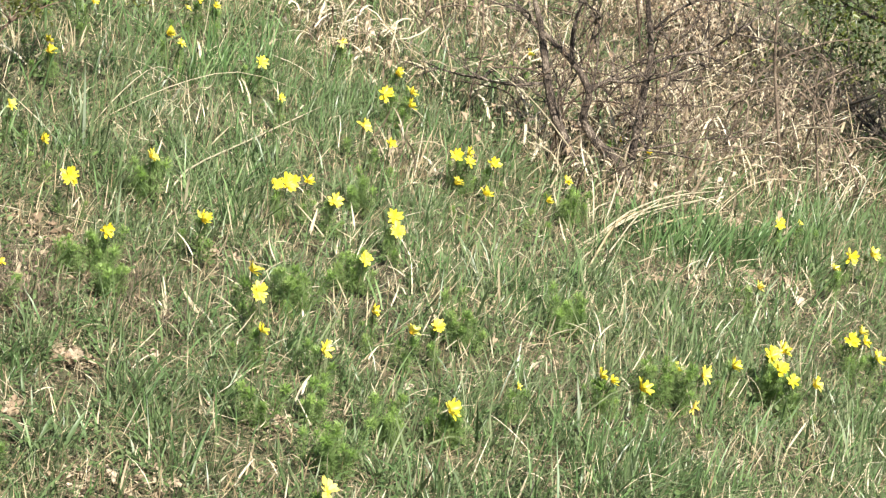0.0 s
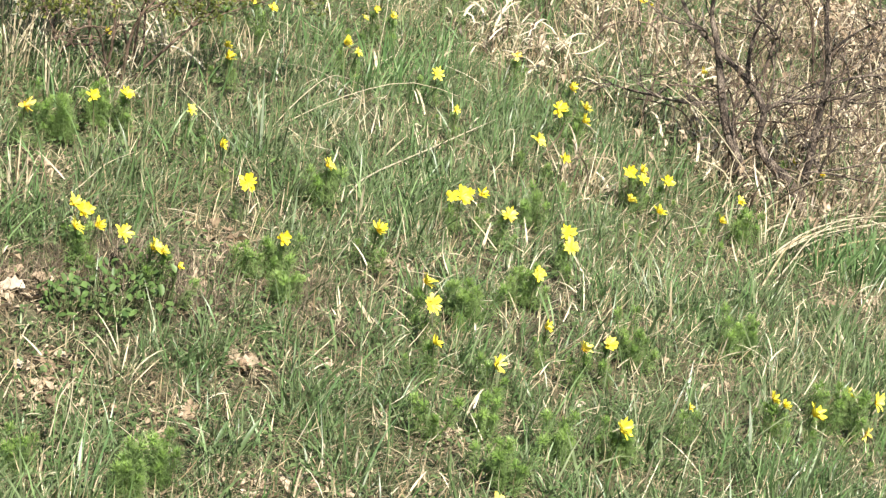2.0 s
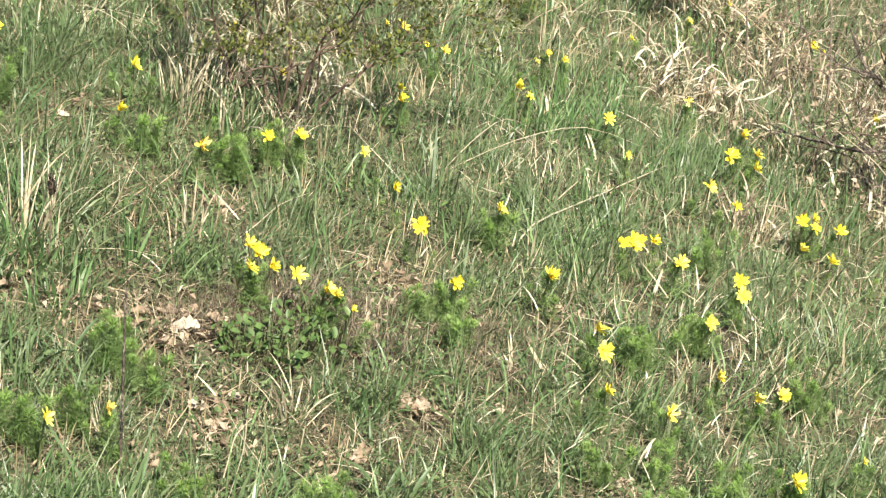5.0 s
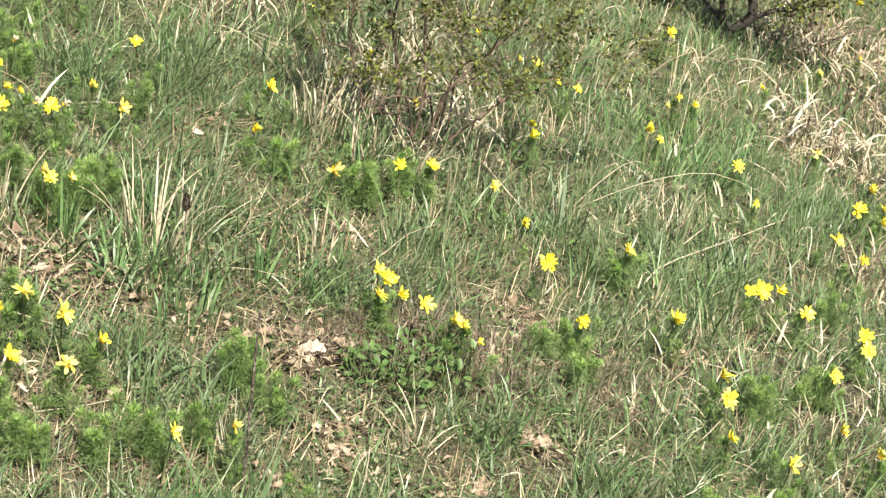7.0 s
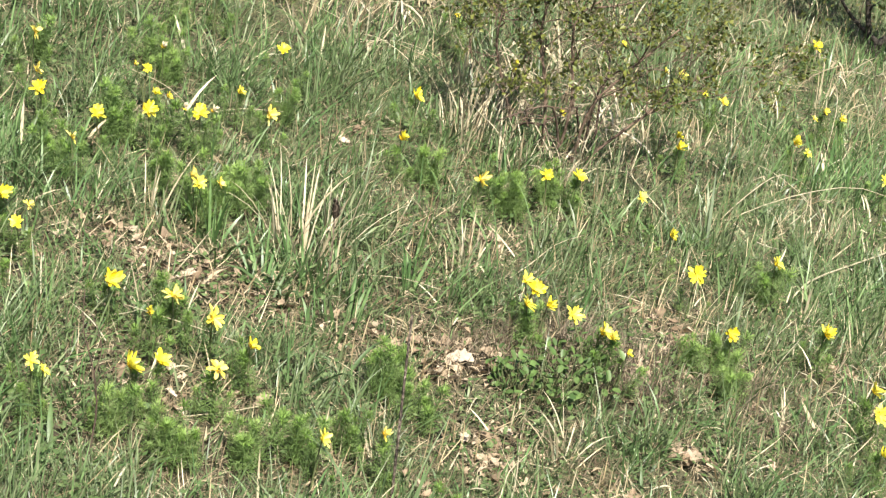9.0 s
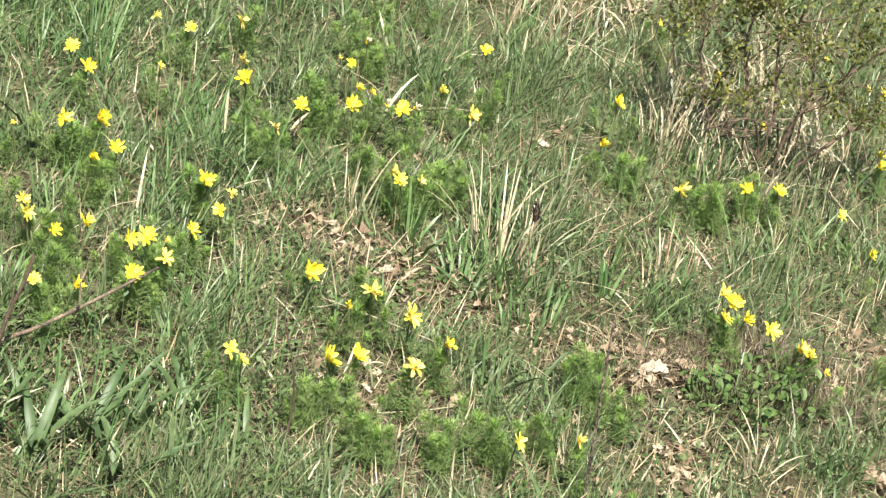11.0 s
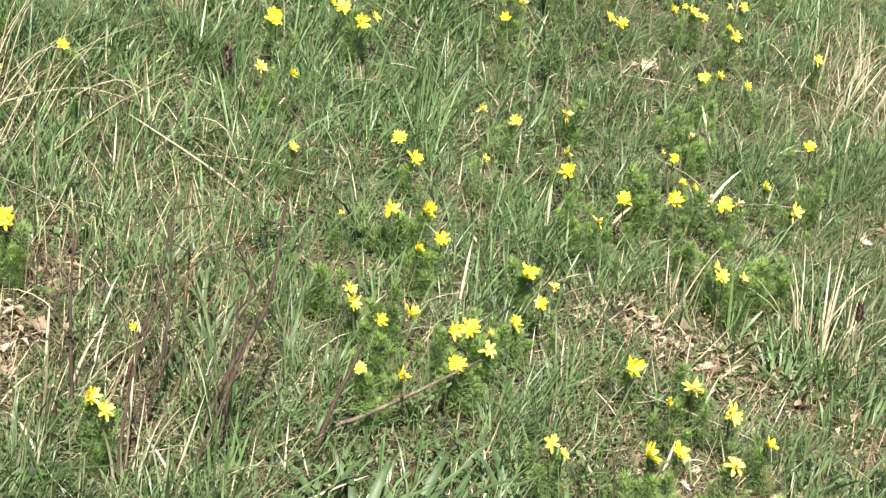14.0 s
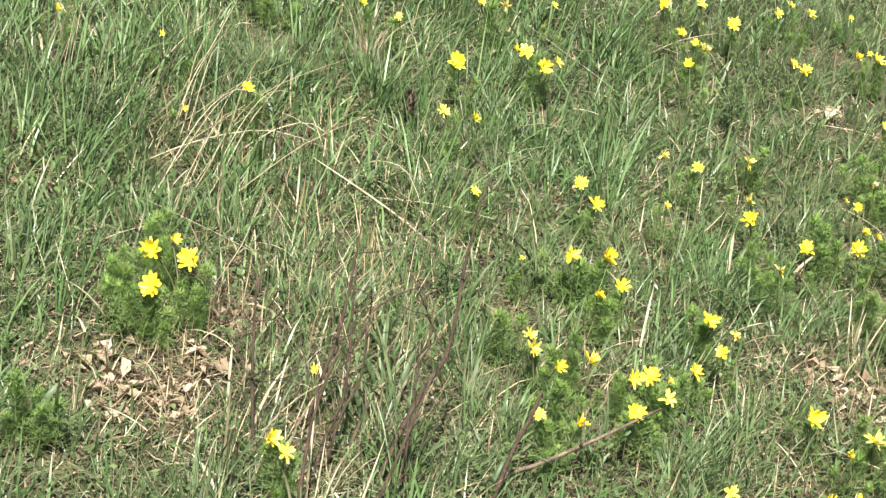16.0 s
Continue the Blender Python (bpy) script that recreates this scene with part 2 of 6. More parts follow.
def tube(points, radii, sides=6, steps=3):
    """A tapered stem along a smooth line through the points."""
    pts = [Vector(p) for p in points]
    fine, rad = [], []
    for i in range(len(pts) - 1):
        p0, p1, p2, p3 = pts[max(i - 1, 0)], pts[i], pts[i + 1], pts[min(i + 2, len(pts) - 1)]
        for k in range(steps):
            f = k / steps
            fine.append(0.5 * ((2 * p1) + (p2 - p0) * f + (2 * p0 - 5 * p1 + 4 * p2 - p3) * f * f + (3 * p1 - p0 - 3 * p2 + p3) * f ** 3))
            rad.append(radii[i] * (1 - f) + radii[i + 1] * f)
    fine.append(pts[-1])
    rad.append(radii[-1])
    v, t = [], []
    for i, p in enumerate(fine):
        d = (fine[min(i + 1, len(fine) - 1)] - fine[max(i - 1, 0)]).normalized()
        a = d.cross(Vector((0.31, 0.9, 0.2))).normalized()
        b = d.cross(a)
        for s in range(sides):
            c = 2 * math.pi * s / sides
            gnarl = 1.0 + 0.22 * noise.noise(p * 38 + Vector((math.cos(c), math.sin(c), 0)) * 1.6) if sides > 7 else 1.0
            v.append(p + (a * math.cos(c) + b * math.sin(c)) * rad[i] * gnarl)
    for i in range(len(fine) - 1):
        for s in range(sides):
            q, r = i * sides + s, i * sides + (s + 1) % sides
            t += [(q, r, r + sides), (q, r + sides, q + sides)]
    v.append(fine[-1])
    o = (len(fine) - 1) * sides
    t += [(o + s, o + (s + 1) % sides, len(v) - 1) for s in range(sides)]
    return np.array([tuple(q) for q in v]), np.array(t)


def part(name, me, parent, m=None, label=""):
    ob = new(name, me)
    ob.parent = parent
    if m is not None:
        ob.matrix_basis = m
    if label:
        ob["label"] = label
    return ob


def thing(name, label, category, group="", me=None, at=(0, 0, 0), turn=0.0):
    ob = new(name, me)
    ob.matrix_basis = Matrix.Translation(at) @ Matrix.Rotation(turn, 4, "Z")
    return tagged(ob, label, category, group)


# ---- ground: one sheet to the horizon ----
def axis(a, b, step, far):
    fine = list(np.arange(a, b + step / 2, step))
    lo, hi, s = [], [], step
    x0, x1 = a, b
    while x1 - b < far:
        s *= 1.35
        x0 -= s
        x1 += s
        lo.append(x0)
        hi.append(x1)
    return np.array(lo[::-1] + fine + hi)


gx, gy = axis(-4.5, 5.0, 0.08, 300), axis(-1.5, 12.5, 0.08, 300)
X, Y = np.meshgrid(gx, gy, indexing="ij")
nx, ny = X.shape
idx = np.arange(nx * ny).reshape(nx, ny)
q = np.stack([idx[:-1, :-1], idx[1:, :-1], idx[1:, 1:], idx[:-1, 1:]], -1).reshape(-1, 4)
tagged(new("ground", tri_mesh("ground", np.stack([X, Y, ground(X, Y)], -1).reshape(-1, 3), np.concatenate([q[:, :3], q[:, [0, 2, 3]]]), M_SOIL)),
       "bare brown soil of a dry grassy hillside", "ground", kind="structure")

# ---- what grows where: patches of the plan as x, y, radius, amount ----
BARE = [(1.96, 6.46, 0.07, 0.70), (2.08, 6.56, 0.07, 0.70), (2.32, 6.72, 0.07, 0.80), (-0.88, 4.92, 0.12, 0.80), (-0.76, 4.89, 0.14, 0.80), (-0.43, 4.87, 0.11, 0.70), (-0.24, 4.95, 0.12, 0.90), (-0.13, 4.65, 0.08, 0.80), (-0.77, 4.32, 0.06, 0.80), (0.17, 5.59, 0.08, 0.90), (-1.02, 4.96, 0.08, 0.70), (-0.66, 5.96, 0.10, 0.60), (0.21, 5.57, 0.08, 0.90), (0.70, 4.76, 0.06, 0.80), (0.39, 4.37, 0.12, 0.70), (1.41, 5.53, 0.10, 0.60), (0.28, 4.88, 0.06, 0.80), (2.46, 6.75, 0.08, 0.80), (2.40, 7.32, 0.06, 0.70), (-1.96, 3.69, 0.13, 0.80), (-2.12, 3.65, 0.08, 0.60), (-0.98, 4.87, 0.11, 0.70), (-1.55, 4.06, 0.05, 0.70), (-2.46, 4.17, 0.05, 0.70), (-0.39, 4.92, 0.08, 0.60), (-0.23, 4.97, 0.10, 0.80), (-0.89, 4.85, 0.11, 0.70), (-0.77, 4.32, 0.10, 0.70), (-1.93, 3.83, 0.10, 0.60), (0.10, 4.58, 0.08, 0.50), (0.69, 4.78, 0.05, 0.80), (0.14, 5.23, 0.16, 0.50), (0.30, 5.31, 0.16, 0.45), (-0.27, 4.87, 0.07, 0.80), (-0.14, 5.05, 0.07, 0.50), (2.45, 7.36, 0.06, 0.80), (0.64, 5.70, 0.04, 0.70), (-0.22, 5.68, 0.07, 0.70), (-0.81, 4.83, 0.10, 0.80), (-0.62, 4.42, 0.05, 0.70), (-0.23, 4.33, 0.06, 0.80), (-0.14, 4.51, 0.07, 0.85), (-1.10, 4.68, 0.06, 0.70), (-0.63, 4.87, 0.08, 0.80), (-1.36, 6.40, 0.05, 0.80), (-1.92, 3.85, 0.06, 0.75), (-1.91, 3.64, 0.06, 0.75), (-1.95, 4.00, 0.05, 0.70), (-1.98, 3.59, 0.07, 0.75), (-0.02, 4.49, 0.05, 0.80), (0.10, 4.47, 0.05, 0.70), (0.16, 4.57, 0.05, 0.70), (0.31, 4.31, 0.07, 0.80)]
DRY = [(-1.80, 4.25, 0.25, 0.60), (-1.95, 4.45, 0.25, 0.50), (-1.72, 3.90, 0.16, 0.65), (-0.44, 5.59, 0.14, 0.45), (-0.39, 5.46, 0.10, 0.40), (-0.85, 6.80, 0.20, 0.50), (1.95, 7.12, 0.20, 1.00), (2.25, 7.45, 0.22, 1.00), (2.62, 7.92, 0.25, 1.00), (3.00, 8.25, 0.28, 1.00), (-1.74, 4.14, 0.15, 0.70), (-1.70, 4.02, 0.12, 0.60), (-1.90, 4.25, 0.14, 0.60), (2.33, 8.27, 0.50, 1.00), (2.88, 8.74, 0.50, 1.00), (3.37, 9.24, 0.50, 1.00), (1.86, 7.50, 0.30, 0.90), (1.84, 8.60, 0.45, 0.90), (1.24, 6.78, 0.10, 0.90), (2.79, 9.37, 0.80, 1.00), (2.08, 7.59, 0.30, 1.00), (1.17, 7.98, 0.35, 0.90), (0.68, 8.38, 0.25, 0.60), (1.33, 9.16, 0.50, 0.80), (-0.12, 6.74, 0.25, 0.60), (-0.25, 7.33, 0.20, 0.45), (-0.28, 5.42, 0.12, 0.50), (0.17, 5.75, 0.10, 0.50), (1.24, 6.88, 0.08, 0.80), (-2.39, 4.68, 0.20, 0.35), (-2.07, 4.85, 0.18, 0.45), (-1.95, 4.12, 0.20, 0.50), (-1.84, 4.42, 0.20, 0.50), (-2.29, 5.57, 0.12, 0.60), (-2.53, 4.49, 0.12, 0.30), (-1.87, 4.31, 0.25, 0.40), (-0.83, 7.14, 0.30, 0.60), (-1.85, 4.46, 0.15, 0.40), (-1.65, 3.75, 0.18, 0.50), (-1.87, 3.62, 0.15, 0.40), (-1.65, 4.18, 0.15, 0.40), (-1.93, 3.44, 0.15, 0.35)]
LUSH = [(2.81, 7.66, 0.40, 1.00), (3.17, 8.51, 0.35, 0.90), (2.06, 7.02, 0.20, 0.80), (2.13, 6.93, 0.20, 1.00), (2.46, 7.10, 0.25, 1.00), (1.64, 5.04, 0.20, 0.80), (0.61, 7.32, 0.25, 0.80), (0.75, 7.16, 0.30, 0.70), (0.82, 7.68, 0.25, 0.80), (1.09, 6.95, 0.20, 0.60), (-1.64, 5.46, 0.30, 0.50), (-2.02, 5.14, 0.40, 0.80), (-2.34, 5.55, 0.50, 0.80), (-2.71, 4.68, 0.45, 1.00), (-2.33, 4.57, 0.25, 0.80), (-0.27, 5.32, 0.10, 0.60), (-0.65, 4.97, 0.10, 0.90), (-0.61, 5.06, 0.12, 0.90), (0.95, 8.80, 0.30, 0.80), (-1.92, 5.33, 0.30, 0.60), (-1.65, 6.21, 0.30, 0.40), (-2.52, 4.84, 0.70, 0.80), (-2.00, 5.64, 0.70, 0.75), (-1.67, 5.46, 0.50, 0.60), (-1.40, 5.18, 0.50, 0.60), (-1.29, 4.60, 0.50, 0.50)]


def amount(patches, x, y):
    f = np.zeros_like(x)
    for px, py, r, a in patches:
        f = np.maximum(f, a * np.exp(-((x - px) ** 2 + (y - py) ** 2) / (r * r)))
    return f


def wobble(x, y, s=1.0, o=0.0):
    return 0.5 + 0.25 * np.sin(s * (3.3 * x + 1.9 * y) + o) * np.cos(s * (2.1 * x - 4.3 * y) + 2 * o) + 0.25 * np.sin(s * (7.9 * x - 3.1 * y) + 3 * o) * np.cos(s * (5.7 * y + 2.2 * x) + o)


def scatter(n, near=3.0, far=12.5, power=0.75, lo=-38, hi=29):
    """Places by bearing and distance from the camera's stand, thinning out with distance."""
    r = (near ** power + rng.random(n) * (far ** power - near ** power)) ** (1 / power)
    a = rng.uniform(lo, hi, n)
    # dense in the band the camera's pan covers; elsewhere about 12% is kept
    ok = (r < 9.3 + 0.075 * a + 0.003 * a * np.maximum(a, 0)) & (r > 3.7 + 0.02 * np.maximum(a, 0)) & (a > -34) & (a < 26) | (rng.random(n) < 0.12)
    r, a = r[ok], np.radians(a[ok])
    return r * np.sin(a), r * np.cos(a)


def sward(x, y):
    """How close the turf stands: thick clumps and thin, strawy places a hand or two across."""
    return np.clip(0.5 + 1.5 * (wobble(x, y, 2.3, 5.0) - 0.5) + 0.9 * (wobble(x, y, 0.9, 1.7) - 0.5), 0.0, 1.0)


def flow(x, y):
    """The way the sward is combed by wind and snow, as an angle."""
    return 0.35 + 1.5 * np.sin(0.9 * x + 0.7) * np.cos(0.8 * y) + 0.9 * np.sin(2.1 * y + 1.3 * x)


def combed(a, q, x, y, strength=0.35):
    """Directions a (weight q) bent towards the flow."""
    f = flow(x, y)
    return np.arctan2(q * np.sin(a) + strength * np.sin(f), q * np.cos(a) + strength * np.cos(f))


def zone(n, x0, x1, y0, y1):
    return rng.uniform(x0, x1, n), rng.uniform(y0, y1, n)


def rooted(x, y, sink=0.006):
    return np.stack([x, y, ground(x, y) - sink], -1)


def stuff(name, label, sets, material):
    v, t = joined(sets)
    return tagged(new(name, tri_mesh(name, v, t, material)), label, name.replace("_", " "), kind="stuff")


# ---- pheasant's-eye plants ----
PLANTED = []


def petal_mesh(k, material, name):
    """An oblong, slightly cupped petal of unit length along +x with a notched tip."""
    r = random.Random(k)
    wide, curl = r.uniform(0.22, 0.31), r.uniform(-0.2, 0.2)
    v, t = [], []
    prof = ((0.0, 0.25), (0.3, 0.7), (0.6, 1.0), (0.85, 0.8), (1.0, 0.3))
    for f, wv in prof:
        for s in (-1, 0, 1):
            tip = 0.05 * r.uniform(-1, 1) if f == 1.0 else 0
            v.append((f + tip - (0.03 if f == 1 and s == 0 else 0), s * wv * wide * 0.62 + 0.02 * r.uniform(-1, 1) * f, curl * f * f + 0.05 * math.sin(5 * f + k) + (0.09 * wv if s else 0.0)))
    for i in range(len(prof) - 1):
        for s in range(2):
            p = 3 * i + s
            t += [(p, p + 3, p + 4), (p, p + 4, p + 1)]
    return tri_mesh(name, v, t, material)


PETALS = {kind: [petal_mesh(10 * j + i, mat, "petal") for i in range(4)] for j, (kind, mat) in enumerate((("o", M_PETAL), ("l", M_LEMON), ("p", M_PALE), ("w", M_WITHER)))}


def centre_mesh(k):
    """The boss of anthers: a low dome of short filaments."""
    r = np.random.default_rng(k)
    n = 46
    a, rad = r.uniform(0, 2 * np.pi, n), 0.26 * np.sqrt(r.random(n))
    base = np.stack([rad * np.cos(a), rad * np.sin(a), np.zeros(n)], -1)
    v, t = blades(base, r.uniform(0.16, 0.3, n), np.full(n, 0.06), a, 0.9 * rad / 0.26, np.full(n, 0.2), 2, twist=np.zeros(n))
    dome = [(0.2 * math.cos(c), 0.2 * math.sin(c), 0.03) for c in np.arange(0, 6.2, 0.785)] + [(0, 0, 0.16)]
    dt = [(i, (i + 1) % 8, 8) for i in range(8)]
    v, t = joined([(v, t), (np.array(dome), np.array(dt))])
    return tri_mesh("flower", v, t, M_ANTHER)


CENTRES = [centre_mesh(i) for i in range(3)]


def plume_mesh(k, h, spread):
    """One leafy shoot: a stem with whorls of finely cut, thread-like leaves and a paler tuft of young ones at the top."""
    r = np.random.default_rng(100 + k)
    body = [tube([(0, 0, 0), (0.004, 0.002, h * 0.5), (0.0, 0.0, h * 0.96)], [0.0016, 0.0014, 0.0008], 4)]
    nodes, cnt = 9, 6
    for i in range(nodes):
        f = i / (nodes - 1)
        z = h * (0.28 + 0.66 * f) + r.normal(0, 0.001)
        length = spread * (1.0 - 0.22 * f) * r.uniform(0.85, 1.1, cnt)
        a = 2.4 * i + np.arange(cnt) * 2 * np.pi / cnt + r.normal(0, 0.25, cnt)
        lean = 1.45 - 0.6 * f + r.normal(0, 0.2, cnt)
        base = np.tile((0.0, 0.0, z), (cnt, 1))
        body.append(blades(base, length, np.full(cnt, 0.0018), a, lean, np.full(cnt, 0.3), 2))
        for off, at in ((0.8, 0.35), (-0.8, 0.35), (0.6, 0.65), (-0.6, 0.65)):
            d = length * at
            base = np.stack([d * np.sin(lean) * np.cos(a), d * np.sin(lean) * np.sin(a), z + d * np.cos(lean)], -1)
            body.append(blades(base, length * r.uniform(0.35, 0.6, cnt), np.full(cnt, 0.0024), a + off, lean + r.uniform(-0.6, 0.3, cnt), np.zeros(cnt), 1))
    crown = []
    for ring, cnt, lo, hi in ((0, 11, 0.9, 1.5), (1, 9, 0.3, 0.9)):
        a = np.arange(cnt) * 2 * np.pi / cnt + r.normal(0, 0.2, cnt)
        lean, length = r.uniform(lo, hi, cnt), spread * r.uniform(0.5, 0.8, cnt)
        base = np.tile((0.0, 0.0, h * (0.97 + 0.03 * ring)), (cnt, 1))
        crown.append(blades(base, length, np.full(cnt, 0.0026), a, lean, np.full(cnt, 0.25), 2))
        for off in (0.7, -0.7):
            d = length * 0.45
            base = np.stack([d * np.sin(lean) * np.cos(a), d * np.sin(lean) * np.sin(a), h * (0.97 + 0.03 * ring) + d * np.cos(lean)], -1)
            crown.append(blades(base, length * 0.5, np.full(cnt, 0.0024), a + off, lean, np.zeros(cnt), 1))
    v, t = joined(body)
    cv, ct = joined(crown)
    me = tri_mesh("feathery_shoot", np.concatenate([v, cv]), np.concatenate([t, ct + len(v)]), M_FEATHER)
    me.materials.append(M_YOUNG)
    me.polygons.foreach_set("material_index", (np.arange(len(t) + len(ct)) >= len(t)).astype(np.int32))
    return me


PLUMES = [(h, plume_mesh(i, h, 0.024 + 0.003 * (i % 3))) for i, h in enumerate((0.075, 0.085, 0.095, 0.105, 0.115, 0.125))]


def shoots(parent, n, r, scale=1.0):
    for i in range(n):
        a, d = 2.4 * i + rnd.uniform(-0.4, 0.4), r * math.sqrt((i + rnd.random()) / n)
        x, y = d * math.cos(a), d * math.sin(a)
        p = parent.matrix_basis.translation
        z = float(ground(p.x + x, p.y + y)) - p.z
        m = Matrix.Translation((x, y, z - 0.004)) @ Euler((rnd.uniform(-0.3, 0.3), rnd.uniform(-0.3, 0.3), rnd.uniform(0, 6.28))).to_matrix().to_4x4() @ Matrix.Scale(scale * rnd.uniform(0.75, 1.1), 4)
        part("feathery_shoot", rnd.choice(PLUMES)[1], parent, m)


SUN_SIDE = -0.42


def flower(parent, x, y, z, size, kind):
    """One flower of that diameter: an anther boss with its petals; open ones face the light, others are seen from aside or half shut."""
    if kind == "o":
        yaw, tilt, cup, n = SUN_SIDE - 0.75 + rnd.uniform(-0.4, 0.4), rnd.uniform(0.6, 1.05), rnd.uniform(0.12, 0.42), rnd.randint(12, 16)
    elif kind in "wb":
        yaw, tilt, cup, n = rnd.uniform(-2.2, 0.3), rnd.uniform(0.3, 0.8), 1.15, 8
    else:
        yaw, tilt, cup, n = SUN_SIDE + rnd.uniform(-0.35, 0.55), rnd.uniform(0.55, 1.1), rnd.uniform(0.25, 0.6), rnd.randint(10, 13)
    rad = size * (0.51 if kind == "o" else 0.56) / math.cos(min(cup, 0.8))
    rot = Matrix.Rotation(yaw, 4, "Z") @ Matrix.Rotation(tilt, 4, "Y") @ Matrix.Rotation(rnd.uniform(0, 6.28), 4, "Z")
    f = part("flower", rnd.choice(CENTRES), parent, Matrix.Translation((x, y, z)) @ rot @ Matrix.Scale(rad, 4), {"o": "", "s": "", "p": "faded pale yellow flower", "w": "withered cream flower", "b": "half-closed flower"}[kind])
    look_of = PETALS[kind if kind in "pw" else "l" if rnd.random() < (0.25 if kind == "o" else 0.5) else "o"]
    for i in range(n):
        up = cup + (0.3 if i % 2 else 0.0) + rnd.uniform(-0.25, 0.25)
        if kind == "p" and rnd.random() < 0.25:
            up = -0.3
        m = Matrix.Rotation(2 * math.pi * i / n + rnd.uniform(-0.2, 0.2), 4, "Z") @ Matrix.Rotation(-up, 4, "Y") @ Matrix.Rotation(rnd.uniform(-0.28, 0.28), 4, "X") @ Matrix.Diagonal((rnd.uniform(0.8, 1.08), rnd.uniform(0.8, 1.2), 1, 1))
        part("petal", rnd.choice(look_of), f, m)


def adonis(x, y, flowers):
    z = float(ground(x, y))
    pale = all(k in "pw" for *_, k in flowers)
    label = ("yellow pheasant's-eye plant with %s and feathery leaves" % ("one fading flower" if pale else "one open flower" if len(flowers) == 1 else "a cluster of flowers"))
    plant = thing("pheasants_eye", label, "flowering plant", "pheasant's-eye plants on the slope", at=(x, y, z))
    PLANTED.append((x, y, 0.06))
    for dx, dy, size, kind in flowers:
        hz = float(heads(x + dx, y + dy)) - z
        bx, by = rnd.uniform(-0.015, 0.015), rnd.uniform(0.0, 0.025)
        v, t = tube([(bx, by, float(ground(x + bx, y + by)) - z - 0.006), (bx * 0.6 + dx * 0.35, by * 0.6 + dy * 0.35, hz * 0.5), (dx, dy, hz)], [0.0017, 0.0016, 0.0015], 5)
        part("stem", tri_mesh("stem", v, t, M_STEM), plant)
        flower(plant, dx, dy, hz, size, kind)
        if size > 0.02 and rnd.random() < 0.7:
            h, me = rnd.choice(PLUMES)
            m = Matrix.Translation((dx * 0.7 + rnd.uniform(-0.012, 0.012), dy * 0.7 + 0.012, -0.004)) @ Euler((rnd.uniform(-0.12, 0.12), rnd.uniform(-0.12, 0.12), rnd.uniform(0, 6.28))).to_matrix().to_4x4() @ Matrix.Scale((hz - rnd.uniform(0.012, 0.035)) / h, 4)
            part("feathery_shoot", me, plant, m)
    shoots(plant, 1 + len(flowers), 0.05, 0.8)


adonis(2.108, 5.756, [(-0.020, -0.054, 0.052, 'o'), (0.030, 0.010, 0.046, 's'), (0.000, -0.020, 0.044, 'o')])
adonis(2.092, 5.635, [(0.000, -0.020, 0.050, 'o')])
adonis(2.675, 6.926, [(0.000, -0.020, 0.056, 'o')])
adonis(0.802, 6.026, [(0.014, -0.005, 0.056, 'o'), (-0.014, -0.035, 0.041, 'o')])
adonis(1.231, 7.108, [(-0.036, -0.001, 0.055, 'o'), (0.036, -0.039, 0.041, 's')])
adonis(0.940, 6.003, [(0.000, -0.020, 0.053, 'o')])
adonis(-2.021, 3.839, [(0.000, -0.020, 0.052, 'o')])
adonis(0.693, 5.240, [(0.000, -0.020, 0.052, 'o')])
adonis(-2.060, 3.989, [(0.042, -0.027, 0.052, 'o'), (-0.026, -0.049, 0.048, 'o'), (-0.017, 0.016, 0.029, 's')])
adonis(0.256, 5.669, [(0.000, -0.020, 0.052, 'o')])
adonis(-0.782, 4.200, [(-0.023, -0.047, 0.051, 's'), (0.023, 0.007, 0.040, 's')])
adonis(1.629, 5.231, [(0.000, -0.020, 0.051, 's')])
adonis(-0.708, 4.476, [(0.000, -0.020, 0.051, 's')])
adonis(1.798, 5.444, [(0.036, -0.024, 0.050, 's'), (-0.036, -0.016, 0.036, 's')])
adonis(1.102, 6.010, [(0.000, -0.020, 0.050, 'o')])
adonis(-0.124, 5.211, [(0.012, -0.033, 0.050, 'o'), (-0.012, -0.007, 0.045, 's')])
adonis(2.775, 7.015, [(0.000, -0.020, 0.050, 's')])
adonis(-2.030, 5.358, [(0.000, -0.020, 0.049, 'o')])
adonis(1.100, 5.911, [(0.000, -0.020, 0.049, 'o')])
adonis(1.101, 4.824, [(0.000, -0.020, 0.049, 's')])
adonis(0.621, 8.226, [(0.000, -0.020, 0.049, 's')])
adonis(2.460, 5.947, [(0.000, -0.020, 0.049, 's')])
adonis(0.779, 4.285, [(0.000, -0.020, 0.049, 'p')])
adonis(-0.508, 6.127, [(0.000, -0.020, 0.049, 's')])
adonis(1.090, 6.737, [(0.000, -0.020, 0.049, 's')])
adonis(1.417, 9.657, [(0.000, -0.020, 0.048, 's')])
adonis(-0.917, 4.482, [(0.000, -0.020, 0.048, 's')])
adonis(0.828, 4.991, [(0.000, -0.020, 0.048, 's')])
adonis(0.686, 5.361, [(0.000, -0.020, 0.048, 's')])
adonis(0.033, 5.112, [(-0.054, 0.006, 0.047, 's'), (0.016, -0.028, 0.045, 's'), (0.039, -0.038, 0.030, 's')])
adonis(0.148, 7.201, [(0.024, -0.006, 0.047, 's'), (-0.024, -0.034, 0.027, 's')])
adonis(0.806, 7.050, [(0.000, -0.020, 0.047, 'o')])
adonis(2.439, 6.059, [(-0.022, -0.029, 0.047, 'o'), (0.022, -0.011, 0.037, 's')])
adonis(2.141, 5.577, [(0.031, -0.012, 0.046, 's'), (-0.031, -0.028, 0.040, 'o')])
